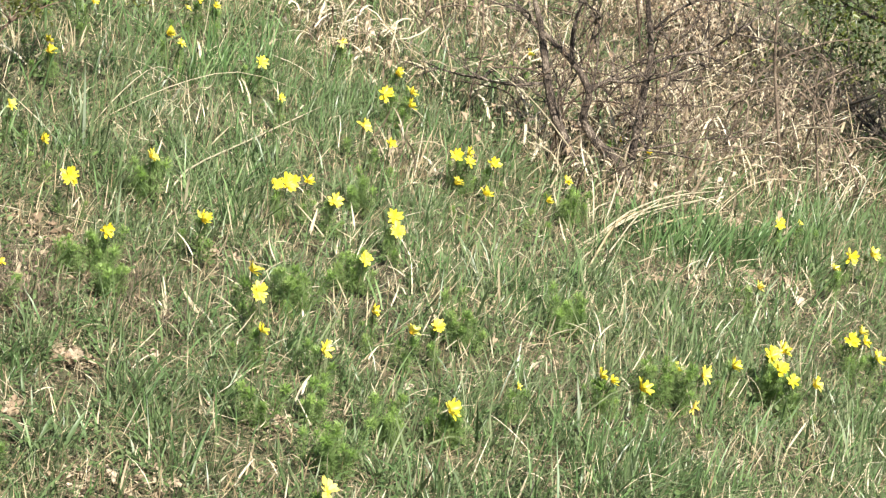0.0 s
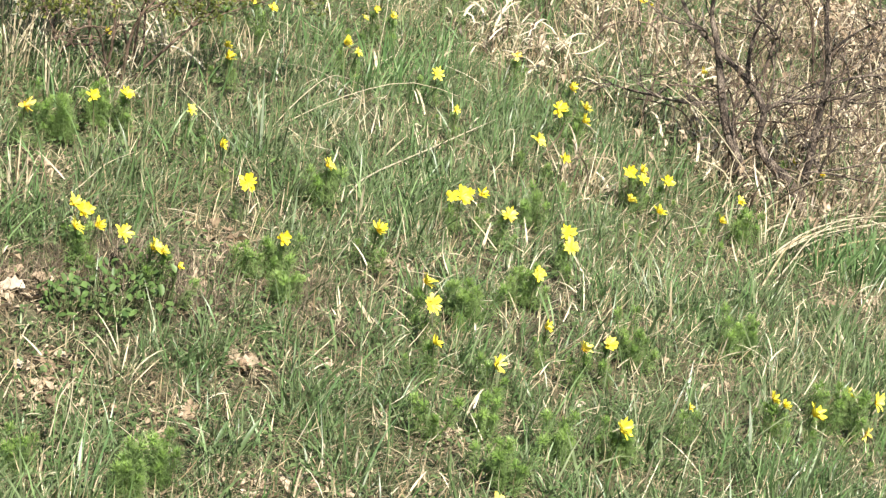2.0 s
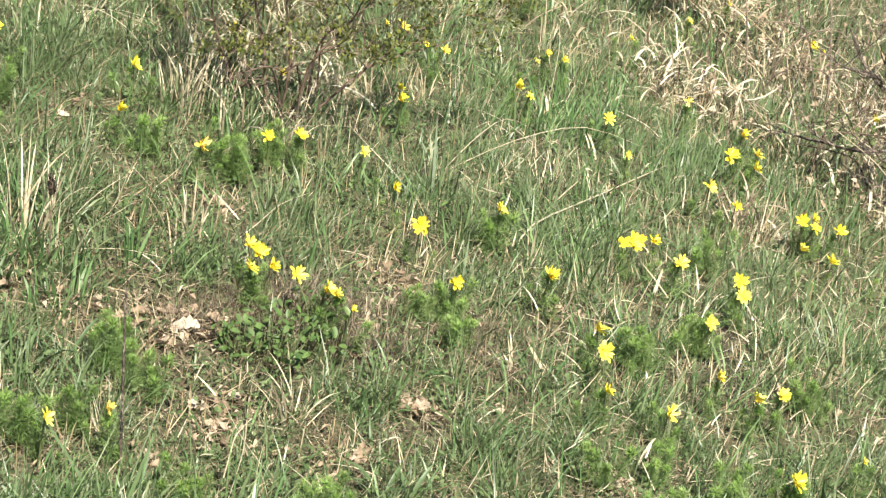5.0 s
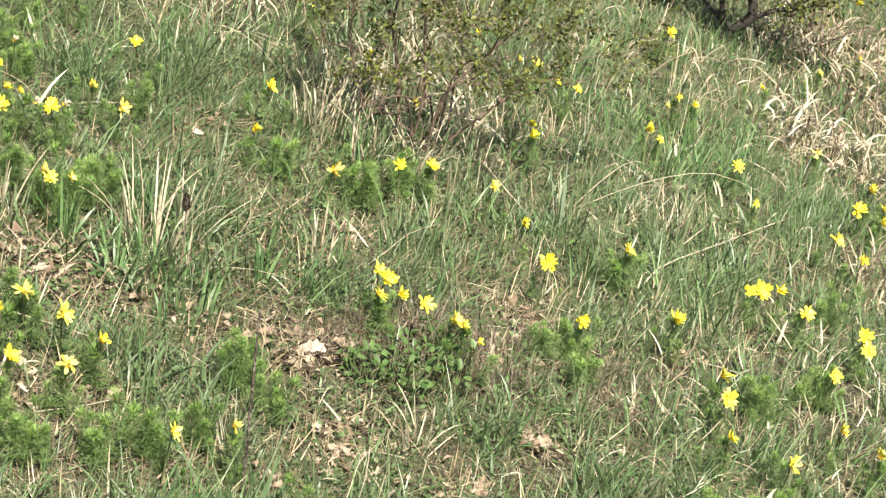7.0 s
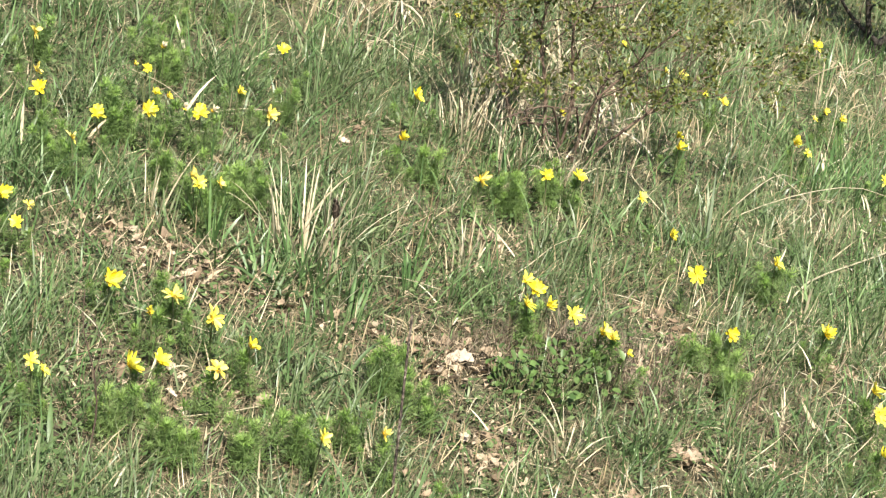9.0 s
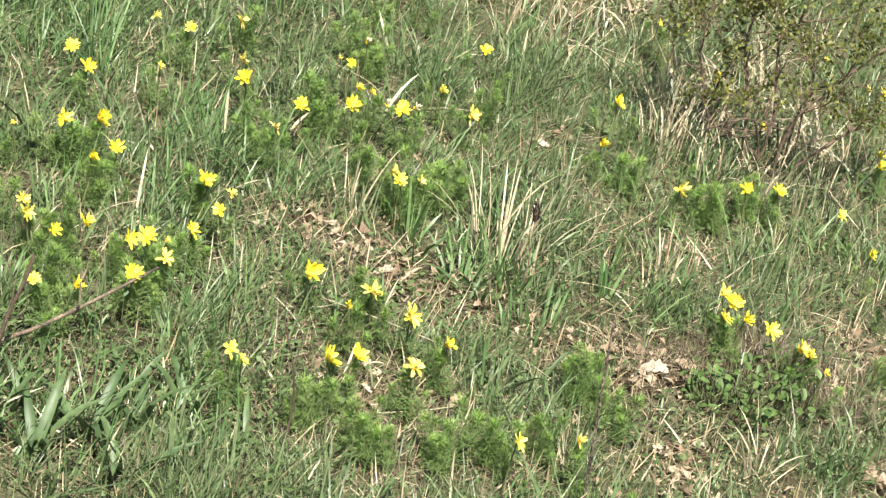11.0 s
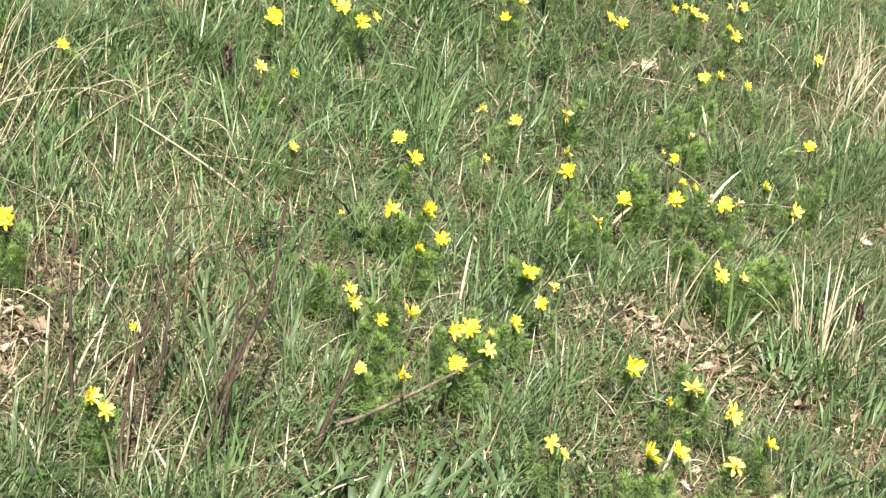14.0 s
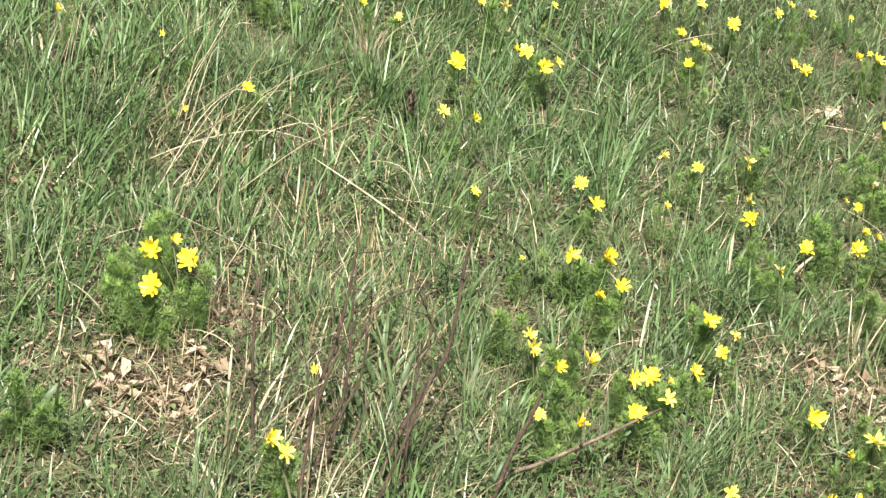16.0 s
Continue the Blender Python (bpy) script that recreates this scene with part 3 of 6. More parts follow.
adonis(1.488, 6.761, [(0.000, -0.020, 0.046, 'o')])
adonis(-1.918, 5.584, [(-0.026, -0.018, 0.046, 'o'), (0.033, -0.048, 0.045, 'o'), (0.046, 0.009, 0.030, 's'), (-0.054, -0.023, 0.019, 's')])
adonis(1.708, 8.864, [(-0.021, -0.013, 0.046, 's'), (0.021, -0.027, 0.029, 's')])
adonis(-1.164, 4.681, [(-0.030, -0.018, 0.045, 's'), (0.030, -0.022, 0.020, 'p')])
adonis(1.131, 5.305, [(0.000, -0.020, 0.045, 'o')])
adonis(1.290, 7.237, [(0.000, -0.020, 0.045, 's')])
adonis(-1.196, 4.329, [(-0.017, 0.000, 0.045, 'o'), (-0.040, -0.036, 0.036, 's'), (0.038, -0.057, 0.036, 's'), (0.019, 0.013, 0.019, 's')])
adonis(0.344, 5.382, [(0.000, -0.020, 0.044, 'o')])
adonis(-1.644, 6.374, [(0.000, -0.020, 0.044, 'o')])
adonis(2.474, 6.149, [(0.000, -0.020, 0.044, 's')])
adonis(-0.946, 5.474, [(0.005, -0.029, 0.044, 'o'), (0.026, 0.010, 0.023, 'w'), (-0.030, -0.041, 0.023, 'w')])
adonis(0.579, 5.607, [(0.000, -0.020, 0.044, 's')])
adonis(-1.044, 5.375, [(0.000, -0.020, 0.043, 'o')])
adonis(1.543, 5.244, [(-0.012, -0.007, 0.043, 's'), (0.012, -0.033, 0.035, 's')])
adonis(0.543, 7.022, [(-0.020, 0.006, 0.043, 's'), (0.020, -0.046, 0.030, 's')])
adonis(1.395, 6.738, [(-0.025, -0.025, 0.043, 'o'), (0.008, -0.061, 0.039, 'o'), (0.017, 0.026, 0.036, 's')])
adonis(-1.270, 5.261, [(0.000, -0.020, 0.043, 'o')])
adonis(-0.802, 5.614, [(0.000, -0.020, 0.042, 'p')])
adonis(-1.133, 5.249, [(0.000, -0.020, 0.042, 'o')])
adonis(2.476, 7.067, [(0.000, -0.020, 0.042, 'o')])
adonis(-0.143, 5.932, [(0.000, -0.020, 0.042, 'o')])
adonis(-0.100, 5.121, [(-0.023, -0.040, 0.042, 's'), (0.023, -0.000, 0.035, 's')])
adonis(0.988, 5.640, [(0.000, -0.020, 0.042, 'o')])
adonis(0.857, 6.090, [(0.019, -0.005, 0.041, 's'), (-0.019, -0.035, 0.038, 'o')])
adonis(-0.858, 5.105, [(-0.006, -0.044, 0.041, 'o'), (-0.028, -0.013, 0.037, 'p'), (0.034, -0.003, 0.029, 'p')])
adonis(-1.446, 4.757, [(0.000, -0.020, 0.041, 's')])
adonis(-1.187, 4.187, [(0.000, -0.020, 0.041, 'o')])
adonis(-1.618, 3.532, [(-0.019, -0.011, 0.041, 's'), (0.019, -0.029, 0.033, 's')])
adonis(-1.812, 6.280, [(0.000, -0.020, 0.041, 'o')])
adonis(1.371, 6.447, [(0.041, -0.030, 0.041, 's'), (-0.041, -0.010, 0.038, 's')])
adonis(-1.436, 6.299, [(0.018, -0.026, 0.041, 's'), (-0.018, -0.014, 0.029, 's')])
adonis(-0.293, 5.733, [(0.000, -0.020, 0.041, 'p')])
adonis(-1.377, 4.660, [(0.000, -0.020, 0.041, 'o')])
adonis(-0.656, 4.278, [(0.000, -0.020, 0.040, 'p')])
adonis(1.945, 5.565, [(0.000, -0.020, 0.040, 's')])
adonis(0.456, 5.957, [(0.000, -0.020, 0.040, 's')])
adonis(-1.408, 4.253, [(-0.015, -0.027, 0.040, 's'), (0.050, -0.053, 0.031, 's'), (-0.035, 0.020, 0.028, 'p')])
adonis(0.184, 6.552, [(0.000, -0.020, 0.040, 's')])
adonis(-0.796, 4.513, [(0.000, -0.020, 0.040, 'p')])
adonis(-0.064, 6.024, [(0.000, -0.020, 0.040, 'o')])
adonis(1.058, 5.223, [(0.000, -0.020, 0.039, 's')])
adonis(0.183, 5.868, [(0.000, -0.020, 0.039, 's')])
adonis(-1.150, 7.176, [(0.000, -0.020, 0.039, 's')])
adonis(1.263, 7.410, [(0.000, -0.020, 0.039, 's')])
adonis(-1.502, 4.688, [(0.000, -0.020, 0.039, 's')])
adonis(-1.606, 5.039, [(0.000, -0.020, 0.039, 'o')])
adonis(0.657, 7.497, [(0.027, -0.028, 0.038, 's'), (-0.027, -0.012, 0.028, 's')])
adonis(-1.545, 4.974, [(0.000, -0.020, 0.038, 's')])
adonis(-0.502, 5.791, [(0.000, -0.020, 0.038, 's')])
adonis(0.687, 5.017, [(0.000, -0.020, 0.038, 's')])
adonis(2.565, 6.736, [(0.000, -0.020, 0.037, 's')])
adonis(-0.297, 6.652, [(0.000, -0.020, 0.037, 's')])
adonis(-0.850, 6.069, [(0.000, -0.020, 0.037, 'o')])
adonis(-1.309, 6.615, [(0.010, -0.013, 0.037, 's'), (0.043, -0.013, 0.030, 's'), (-0.037, -0.056, 0.027, 's'), (-0.015, 0.002, 0.021, 's')])
adonis(0.275, 7.138, [(0.029, -0.025, 0.036, 's'), (-0.029, -0.015, 0.023, 's')])
adonis(-1.181, 6.610, [(0.013, -0.041, 0.036, 's'), (-0.013, 0.001, 0.024, 's')])
adonis(-1.317, 4.295, [(0.000, -0.020, 0.036, 's')])
adonis(1.836, 8.243, [(0.000, -0.020, 0.035, 's')])
adonis(1.615, 6.543, [(0.000, -0.020, 0.035, 's')])
adonis(1.159, 6.646, [(0.000, -0.020, 0.035, 's')])
adonis(-0.431, 4.153, [(0.000, -0.020, 0.035, 's')])
adonis(2.205, 6.304, [(0.000, -0.020, 0.035, 'p')])
adonis(-1.289, 4.035, [(0.033, -0.000, 0.034, 's'), (-0.033, -0.040, 0.032, 'o')])
adonis(-0.947, 4.048, [(-0.015, -0.011, 0.034, 's'), (0.015, -0.029, 0.026, 's')])
adonis(0.098, 6.043, [(0.000, -0.020, 0.034, 's')])
adonis(-1.547, 6.714, [(0.030, -0.022, 0.034, 's'), (-0.030, -0.018, 0.028, 's')])
adonis(-0.953, 6.719, [(0.000, -0.020, 0.034, 's')])
adonis(-1.585, 6.606, [(0.000, -0.020, 0.033, 's')])
adonis(1.721, 6.804, [(0.000, -0.020, 0.033, 's')])
adonis(-1.480, 5.391, [(0.040, -0.011, 0.033, 'o'), (-0.040, -0.029, 0.023, 'p')])
adonis(-1.303, 5.354, [(0.000, -0.020, 0.033, 'p')])
adonis(-1.745, 6.402, [(0.000, -0.020, 0.033, 's')])
adonis(-1.149, 4.445, [(0.000, -0.020, 0.033, 's')])
adonis(1.757, 5.206, [(0.000, -0.020, 0.032, 'p')])
adonis(0.846, 6.765, [(0.000, -0.020, 0.032, 'o')])
adonis(0.974, 5.299, [(0.000, -0.020, 0.032, 's')])
adonis(-1.158, 6.214, [(-0.003, -0.029, 0.032, 'o'), (0.020, 0.022, 0.029, 's'), (-0.017, -0.053, 0.026, 's')])
adonis(-1.683, 6.132, [(0.035, -0.034, 0.032, 'p'), (-0.037, -0.007, 0.029, 's'), (0.002, -0.019, 0.026, 's')])
adonis(-1.364, 5.566, [(0.000, -0.020, 0.031, 'p')])
adonis(-1.215, 6.832, [(0.015, 0.008, 0.031, 'o'), (-0.015, -0.048, 0.022, 's')])
adonis(-1.133, 4.583, [(0.000, -0.020, 0.031, 'o')])
adonis(-2.280, 4.754, [(0.000, -0.020, 0.031, 'o')])
adonis(0.178, 6.645, [(0.000, -0.020, 0.031, 's')])
adonis(-1.646, 5.982, [(0.000, -0.020, 0.031, 'o')])
adonis(-0.619, 4.419, [(0.000, -0.020, 0.030, 's')])
adonis(-0.145, 6.445, [(0.000, -0.020, 0.030, 's')])
adonis(1.104, 9.139, [(0.000, -0.020, 0.029, 's')])
adonis(2.023, 7.474, [(0.000, -0.020, 0.029, 's')])
adonis(2.111, 7.443, [(0.000, -0.020, 0.029, 's')])
adonis(-1.115, 5.605, [(0.015, -0.019, 0.029, 'o'), (-0.015, -0.021, 0.018, 's')])
adonis(1.375, 8.989, [(0.000, -0.020, 0.029, 's')])
adonis(1.099, 7.563, [(0.000, -0.020, 0.029, 'p')])
adonis(1.192, 8.591, [(0.000, -0.020, 0.028, 's')])
adonis(-0.329, 4.259, [(0.000, -0.020, 0.028, 'p')])
adonis(-1.920, 5.094, [(0.032, -0.007, 0.027, 's'), (-0.032, -0.033, 0.027, 'p')])
adonis(-0.892, 5.685, [(0.000, -0.020, 0.027, 's')])
adonis(-1.403, 4.575, [(0.000, -0.020, 0.027, 's')])
adonis(-1.147, 5.075, [(0.000, -0.020, 0.027, 'p')])
adonis(0.940, 8.044, [(0.000, -0.020, 0.026, 's')])
adonis(-1.064, 6.284, [(0.000, -0.020, 0.026, 's')])
adonis(-1.750, 4.767, [(0.000, -0.020, 0.026, 's')])
adonis(2.564, 7.154, [(0.000, -0.020, 0.025, 's')])
adonis(-2.105, 5.773, [(0.024, 0.007, 0.025, 'p'), (-0.024, -0.047, 0.022, 's')])
adonis(0.111, 5.042, [(0.000, -0.020, 0.025, 's')])
adonis(0.594, 7.374, [(0.000, -0.020, 0.024, 's')])
adonis(-1.682, 3.817, [(0.000, -0.020, 0.024, 's')])
adonis(-1.038, 5.485, [(0.014, -0.014, 0.023, 's'), (-0.014, -0.026, 0.023, 's')])
adonis(1.292, 5.054, [(0.000, -0.020, 0.023, 's')])
adonis(-2.002, 5.939, [(0.000, -0.020, 0.023, 's')])
adonis(-0.487, 6.896, [(0.000, -0.020, 0.022, 's')])
adonis(-1.429, 5.128, [(0.000, -0.020, 0.022, 's')])
adonis(-2.724, 4.708, [(0.000, -0.020, 0.022, 's')])
adonis(-1.100, 5.778, [(0.000, -0.020, 0.022, 'w')])
adonis(-0.817, 4.410, [(0.000, -0.020, 0.022, 'b')])
adonis(-2.311, 5.432, [(0.000, -0.020, 0.021, 's')])
adonis(-2.224, 5.448, [(0.000, -0.020, 0.021, 'p')])
adonis(-0.011, 7.283, [(0.000, -0.020, 0.020, 's')])
adonis(-1.432, 6.848, [(0.000, -0.020, 0.019, 's')])
adonis(-2.524, 4.816, [(0.000, -0.020, 0.017, 's')])
adonis(-2.325, 4.541, [(0.000, -0.020, 0.016, 's')])
adonis(-1.570, 4.580, [(0.000, -0.020, 0.013, 's')])


# leafy clumps without flowers
def leafy_clump(x, y, n, r=0.06):
    plant = thing("pheasants_eye_clump", "bright green feathery clump with no open flower", "plant", "leafy pheasant's-eye clumps", at=(x, y, float(ground(x, y))))
    PLANTED.append((x, y, 0.02 + r))
    shoots(plant, n, r, 1.02)


for x, y, r in ((0.80, 5.46, 0.060), (0.96, 5.65, 0.035), (1.23, 5.47, 0.048), (1.55, 5.78, 0.051), (0.82, 4.58, 0.055), (0.97, 4.78, 0.025), (1.11, 4.84, 0.040), (1.73, 5.41, 0.080), (1.05, 6.28, 0.032), (0.80, 4.82, 0.022), (0.27, 5.34, 0.040), (0.35, 5.25, 0.028), (2.12, 5.66, 0.044), (1.74, 6.78, 0.050), (0.11, 4.22, 0.044), (0.06, 4.13, 0.032), (-0.13, 6.05, 0.044), (-0.21, 5.85, 0.035), (0.44, 5.92, 0.022), (-0.31, 4.60, 0.068), (-0.36, 4.67, 0.040), (-0.40, 4.34, 0.022), (-0.43, 5.84, 0.030), (0.34, 5.42, 0.027), (-0.16, 4.16, 0.032), (0.68, 4.73, 0.018), (-0.25, 5.91, 0.049), (-0.69, 4.09, 0.055), (-0.57, 4.15, 0.034), (-0.49, 4.24, 0.040), (-0.83, 5.26, 0.051), (-1.09, 5.85, 0.028), (-1.13, 5.42, 0.045), (-0.88, 5.15, 0.031), (-0.78, 5.31, 0.032), (-0.98, 5.22, 0.020), (-0.82, 4.56, 0.022), (-0.82, 4.08, 0.028), (-1.19, 4.26, 0.032), (-1.24, 4.29, 0.027), (-1.22, 4.72, 0.017), (-1.22, 5.14, 0.031), (-1.39, 4.58, 0.028), (-1.50, 4.72, 0.035), (-1.32, 4.13, 0.031), (-1.39, 5.68, 0.024), (-1.15, 5.90, 0.042), (-0.81, 5.83, 0.027), (-1.51, 4.31, 0.016), (-2.16, 4.13, 0.030), (-1.20, 4.40, 0.033), (-1.38, 4.33, 0.020), (-2.12, 3.90, 0.045), (-2.03, 3.83, 0.048), (-2.00, 3.93, 0.038), (-2.10, 4.04, 0.045), (-2.50, 5.31, 0.047), (-2.01, 3.39, 0.038)):
    leafy_clump(x, y, 3 + int(160 * r), r)


# ---- meadow grass ----
FALLEN = [(-0.28, 4.81, 0.05), (-0.24, 4.92, 0.055), (-0.19, 4.58, 0.03), (0.28, 4.86, 0.05), (0.46, 4.98, 0.03), (-0.75, 4.31, 0.03), (-0.80, 4.28, 0.03), (-0.19, 4.58, 0.03), (-0.11, 4.67, 0.03), (-1.36, 6.37, 0.04), (-2.08, 5.76, 0.03), (-1.96, 3.68, 0.04), (-1.89, 3.73, 0.03), (-1.35, 6.36, 0.05), (-2.75, 4.95, 0.03), (0.29, 4.86, 0.05), (0.46, 4.97, 0.03), (0.70, 4.75, 0.05), (1.59, 6.11, 0.03), (2.44, 6.60, 0.04), (2.71, 9.72, 0.05), (3.06, 9.73, 0.04), (-0.87, 5.12, 0.03), (-0.65, 5.89, 0.03), (1.06, 5.13, 0.03), (1.89, 5.16, 0.03)]
PLANTED += [(x, y - 0.01, 1.25 * s) for x, y, s in FALLEN] + [(-1.508, 5.90, 0.05), (-1.682, 4.44, 0.045)]


def tufted(n_tufts, per, spread):
    tx, ty = scatter(n_tufts)
    n_tufts = len(tx)
    k = rng.poisson(per, n_tufts)
    i = np.repeat(np.arange(n_tufts), k)
    a, r = rng.uniform(0, 2 * np.pi, len(i)), spread * np.sqrt(rng.random(len(i)))
    size = rng.uniform(0.5, 1.0, n_tufts) + (rng.random(n_tufts) < 0.2) * rng.uniform(0.3, 0.9, n_tufts)
    return tx[i] + r * np.cos(a), ty[i] + r * np.sin(a), a, size[i], r / spread


class Plan:
    """A map of the slope on a 1 cm lattice, filled patch by patch."""
    def __init__(self):
        self.x0, self.y0, self.step = -4.5, 2.5, 0.01
        self.cells = np.zeros((960, 1060))

    def add(self, px, py, r, a, soft=True):
        w = int((2.5 * r if soft else r) / self.step) + 1
        ci, cj = int((px - self.x0) / self.step), int((py - self.y0) / self.step)
        i0, i1, j0, j1 = max(ci - w, 0), min(ci + w + 1, 960), max(cj - w, 0), min(cj + w + 1, 1060)
        if i0 >= i1 or j0 >= j1:
            return
        gi, gj = np.meshgrid(np.arange(i0, i1), np.arange(j0, j1), indexing="ij")
        d2 = (self.x0 + gi * self.step - px) ** 2 + (self.y0 + gj * self.step - py) ** 2
        f = a * np.exp(-d2 / (r * r)) if soft else a * (d2 < r * r)
        self.cells[i0:i1, j0:j1] = np.maximum(self.cells[i0:i1, j0:j1], f)

    def at(self, x, y):
        i = np.clip(((x - self.x0) / self.step).astype(int), 0, 959)
        j = np.clip(((y - self.y0) / self.step).astype(int), 0, 1059)
        return self.cells[i, j]


# the turf keeps low round bare places and downhill of the leafy clumps
CROWD, LOW = Plan(), Plan()
for px, py, r in PLANTED:
    CROWD.add(px, py - 0.03, r, 0.85, False)
    d = math.hypot(px, py)
    for back in (0.0, 0.05, 0.10):
        LOW.add(px * (1 - back / d), py * (1 - back / d), r * 1.1, 0.85 - 2.5 * back)
for px, py, r, a in BARE:
    d = math.hypot(px, py)
    for back in (0.0, 0.05, 0.10, 0.15):
        LOW.add(px * (1 - back / d), py * (1 - back / d), r * 1.15, min(1.0, a * 1.2 - 1.5 * back))

# and it thins out where low herbs and subshrubs stand
for px, py, r, a in ((-0.06, 4.92, 0.11, 0.75), (0.04, 5.05, 0.10, 0.60), (-0.06, 5.10, 0.09, 0.70), (0.12, 5.13, 0.09, 0.70), (-0.20, 4.98, 0.07, 0.60), (0.13, 5.22, 0.14, 0.50), (0.33, 5.40, 0.15, 0.45)):
    CROWD.add(px, py, r, a)
    LOW.add(px * 0.98, py * 0.98, r, a)


def keep(x, y, bare=0.9, dry=0.5):
    return rng.random(len(x)) > np.clip(bare * amount(BARE, x, y) + dry * amount(DRY, x, y) + CROWD.at(x, y), 0, 0.97)


def low(x, y):
    """How much of its height the turf keeps."""
    return 1.0 - 0.6 * LOW.at(x, y)


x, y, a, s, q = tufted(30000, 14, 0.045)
ok = keep(x, y, 0.9, 0.85) & (rng.random(len(x)) < 0.18 + 0.9 * sward(x, y))
x, y, a, s, q = (v[ok] for v in (x, y, a, s, q))
s = s * (0.75 + 0.5 * sward(x, y)) * low(x, y)
n = len(x)
near = rng.random(n) < 0.45
tuft_set = []
for pick, levels in ((near, 3), (~near, 2)):
    m = pick.sum()
    tuft_set.append(blades(rooted(x[pick], y[pick]), s[pick] * (rng.uniform(0.04, 0.10, m) + 0.07 * rng.random(m) ** 3), (rng.uniform(0.0016, 0.0034, m) + 0.0035 * (rng.random(m) < 0.12)) * np.sqrt(s[pick] + 0.25), combed(a[pick], 0.4 + q[pick], x[pick], y[pick]) + rng.normal(0, 0.6, m), 0.05 + 0.75 * rng.random(m) ** 1.3, rng.uniform(-0.2, 1.4, m), levels))
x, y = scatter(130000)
ok = keep(x, y, 0.9, 0.85) & (rng.random(len(x)) < 0.35 + 0.65 * wobble(x, y, 1.0, 0.4))
x, y = x[ok], y[ok]
n = len(x)
loose_set = blades(rooted(x, y), rng.uniform(0.03, 0.10, n) * low(x, y), rng.uniform(0.0014, 0.003, n), combed(rng.uniform(0, 2 * np.pi, n), 1.0, x, y, 0.3), rng.uniform(0, 0.9, n), rng.uniform(0.1, 1.2, n), 2)
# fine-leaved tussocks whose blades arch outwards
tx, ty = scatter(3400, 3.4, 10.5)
ok = keep(tx, ty, 1.0, 0.7) & (rng.random(len(tx)) < 0.25 + 0.75 * sward(tx, ty)) & (LOW.at(tx, ty) < 0.35)
tx, ty = tx[ok], ty[ok]
k = rng.poisson(46, len(tx))
i = np.repeat(np.arange(len(tx)), k)
n = len(i)
size, side = rng.uniform(0.55, 1.15, len(tx))[i], flow(tx, ty)[i]
a, q = rng.uniform(0, 2 * np.pi, n), np.sqrt(rng.random(n))
x, y = tx[i] + 0.022 * size * q * np.cos(a), ty[i] + 0.022 * size * q * np.sin(a)
lie = np.arctan2(np.sin(a) + 0.55 * np.sin(side), np.cos(a) + 0.55 * np.cos(side))
dry_share = rng.random(n) < 0.1
shape = (rooted(x, y), size * rng.uniform(0.06, 0.15, n), rng.uniform(0.0011, 0.0021, n), lie + rng.normal(0, 0.25, n), 0.1 + 0.7 * q * rng.random(n), rng.uniform(0.2, 1.5, n))
tussock_set = blades(*(v[~dry_share] for v in shape), 3)
tussock_straw = blades(*(v[dry_share] for v in shape), 3)
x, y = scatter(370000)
ok = keep(x, y, 0.75, 0.95)
x, y = x[ok], y[ok]
n = len(x)
short_set = blades(rooted(x, y), rng.uniform(0.012, 0.04, n), rng.uniform(0.0025, 0.005, n), rng.uniform(0, 2 * np.pi, n), rng.uniform(0, 1.2, n), np.zeros(n), 1)
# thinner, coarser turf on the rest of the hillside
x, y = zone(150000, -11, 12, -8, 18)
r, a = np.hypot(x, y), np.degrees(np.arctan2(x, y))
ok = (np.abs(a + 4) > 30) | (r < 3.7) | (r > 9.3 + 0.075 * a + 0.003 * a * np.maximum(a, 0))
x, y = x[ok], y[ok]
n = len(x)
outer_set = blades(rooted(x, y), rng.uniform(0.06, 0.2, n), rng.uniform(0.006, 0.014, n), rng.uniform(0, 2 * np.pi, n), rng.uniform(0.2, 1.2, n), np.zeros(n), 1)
stuff("meadow_grass", "grey-green meadow grass in loose tufts on the slope", [*tuft_set, loose_set, tussock_set, short_set, outer_set], M_GREEN)

x, y, a, s, q = tufted(14000, 18, 0.05)
lush = amount(LUSH, x, y)
ok = keep(x, y, 0.95, 0.45) & (rng.random(len(x)) < 0.10 + 0.14 * np.clip(-x - 0.6, 0, 1) + 0.13 * ((x < -0.7) & (y > 4.9)) + 0.9 * lush ** 1.5 + 0.28 * (sward(x, y) > 0.6))
x, y, a, s, q = (v[ok] for v in (x, y, a, s, q))
n = len(x)
stuff("fresh_grass", "fresh bright green spring grass in upright tufts",
      [blades(rooted(x, y), s * rng.uniform(0.06, 0.16, n) * low(x, y), rng.uniform(0.0022, 0.0058, n), combed(a, 0.6 + q, x, y, 0.3) + rng.normal(0, 0.4, n), 0.05 + 0.45 * q * rng.random(n), rng.uniform(0.0, 1.3, n), 3)], M_FRESH)

# small leaves of clover, vetch and other seedlings between the blades
x, y = scatter(120000)
ok = rng.random(len(x)) < 0.25 + 0.75 * (wobble(x, y, 1.3, 3.1) > 0.5)
x, y = x[ok], y[ok]
n = len(x)
at = rooted(x, y, -rng.uniform(0.006, 0.05, n))
c = rng.uniform(0, 2 * np.pi, n)
e1 = np.stack([np.cos(c), np.sin(c), rng.uniform(-0.5, 0.5, n)], -1) * rng.uniform(0.004, 0.011, n)[:, None]
e2 = np.stack([-np.sin(c), np.cos(c), rng.uniform(-0.6, 0.6, n)], -1) * rng.uniform(0.003, 0.006, n)[:, None]
v = np.stack([at - e1, at - e2 * 0.9, at + e1, at + e2], 1).reshape(-1, 3)
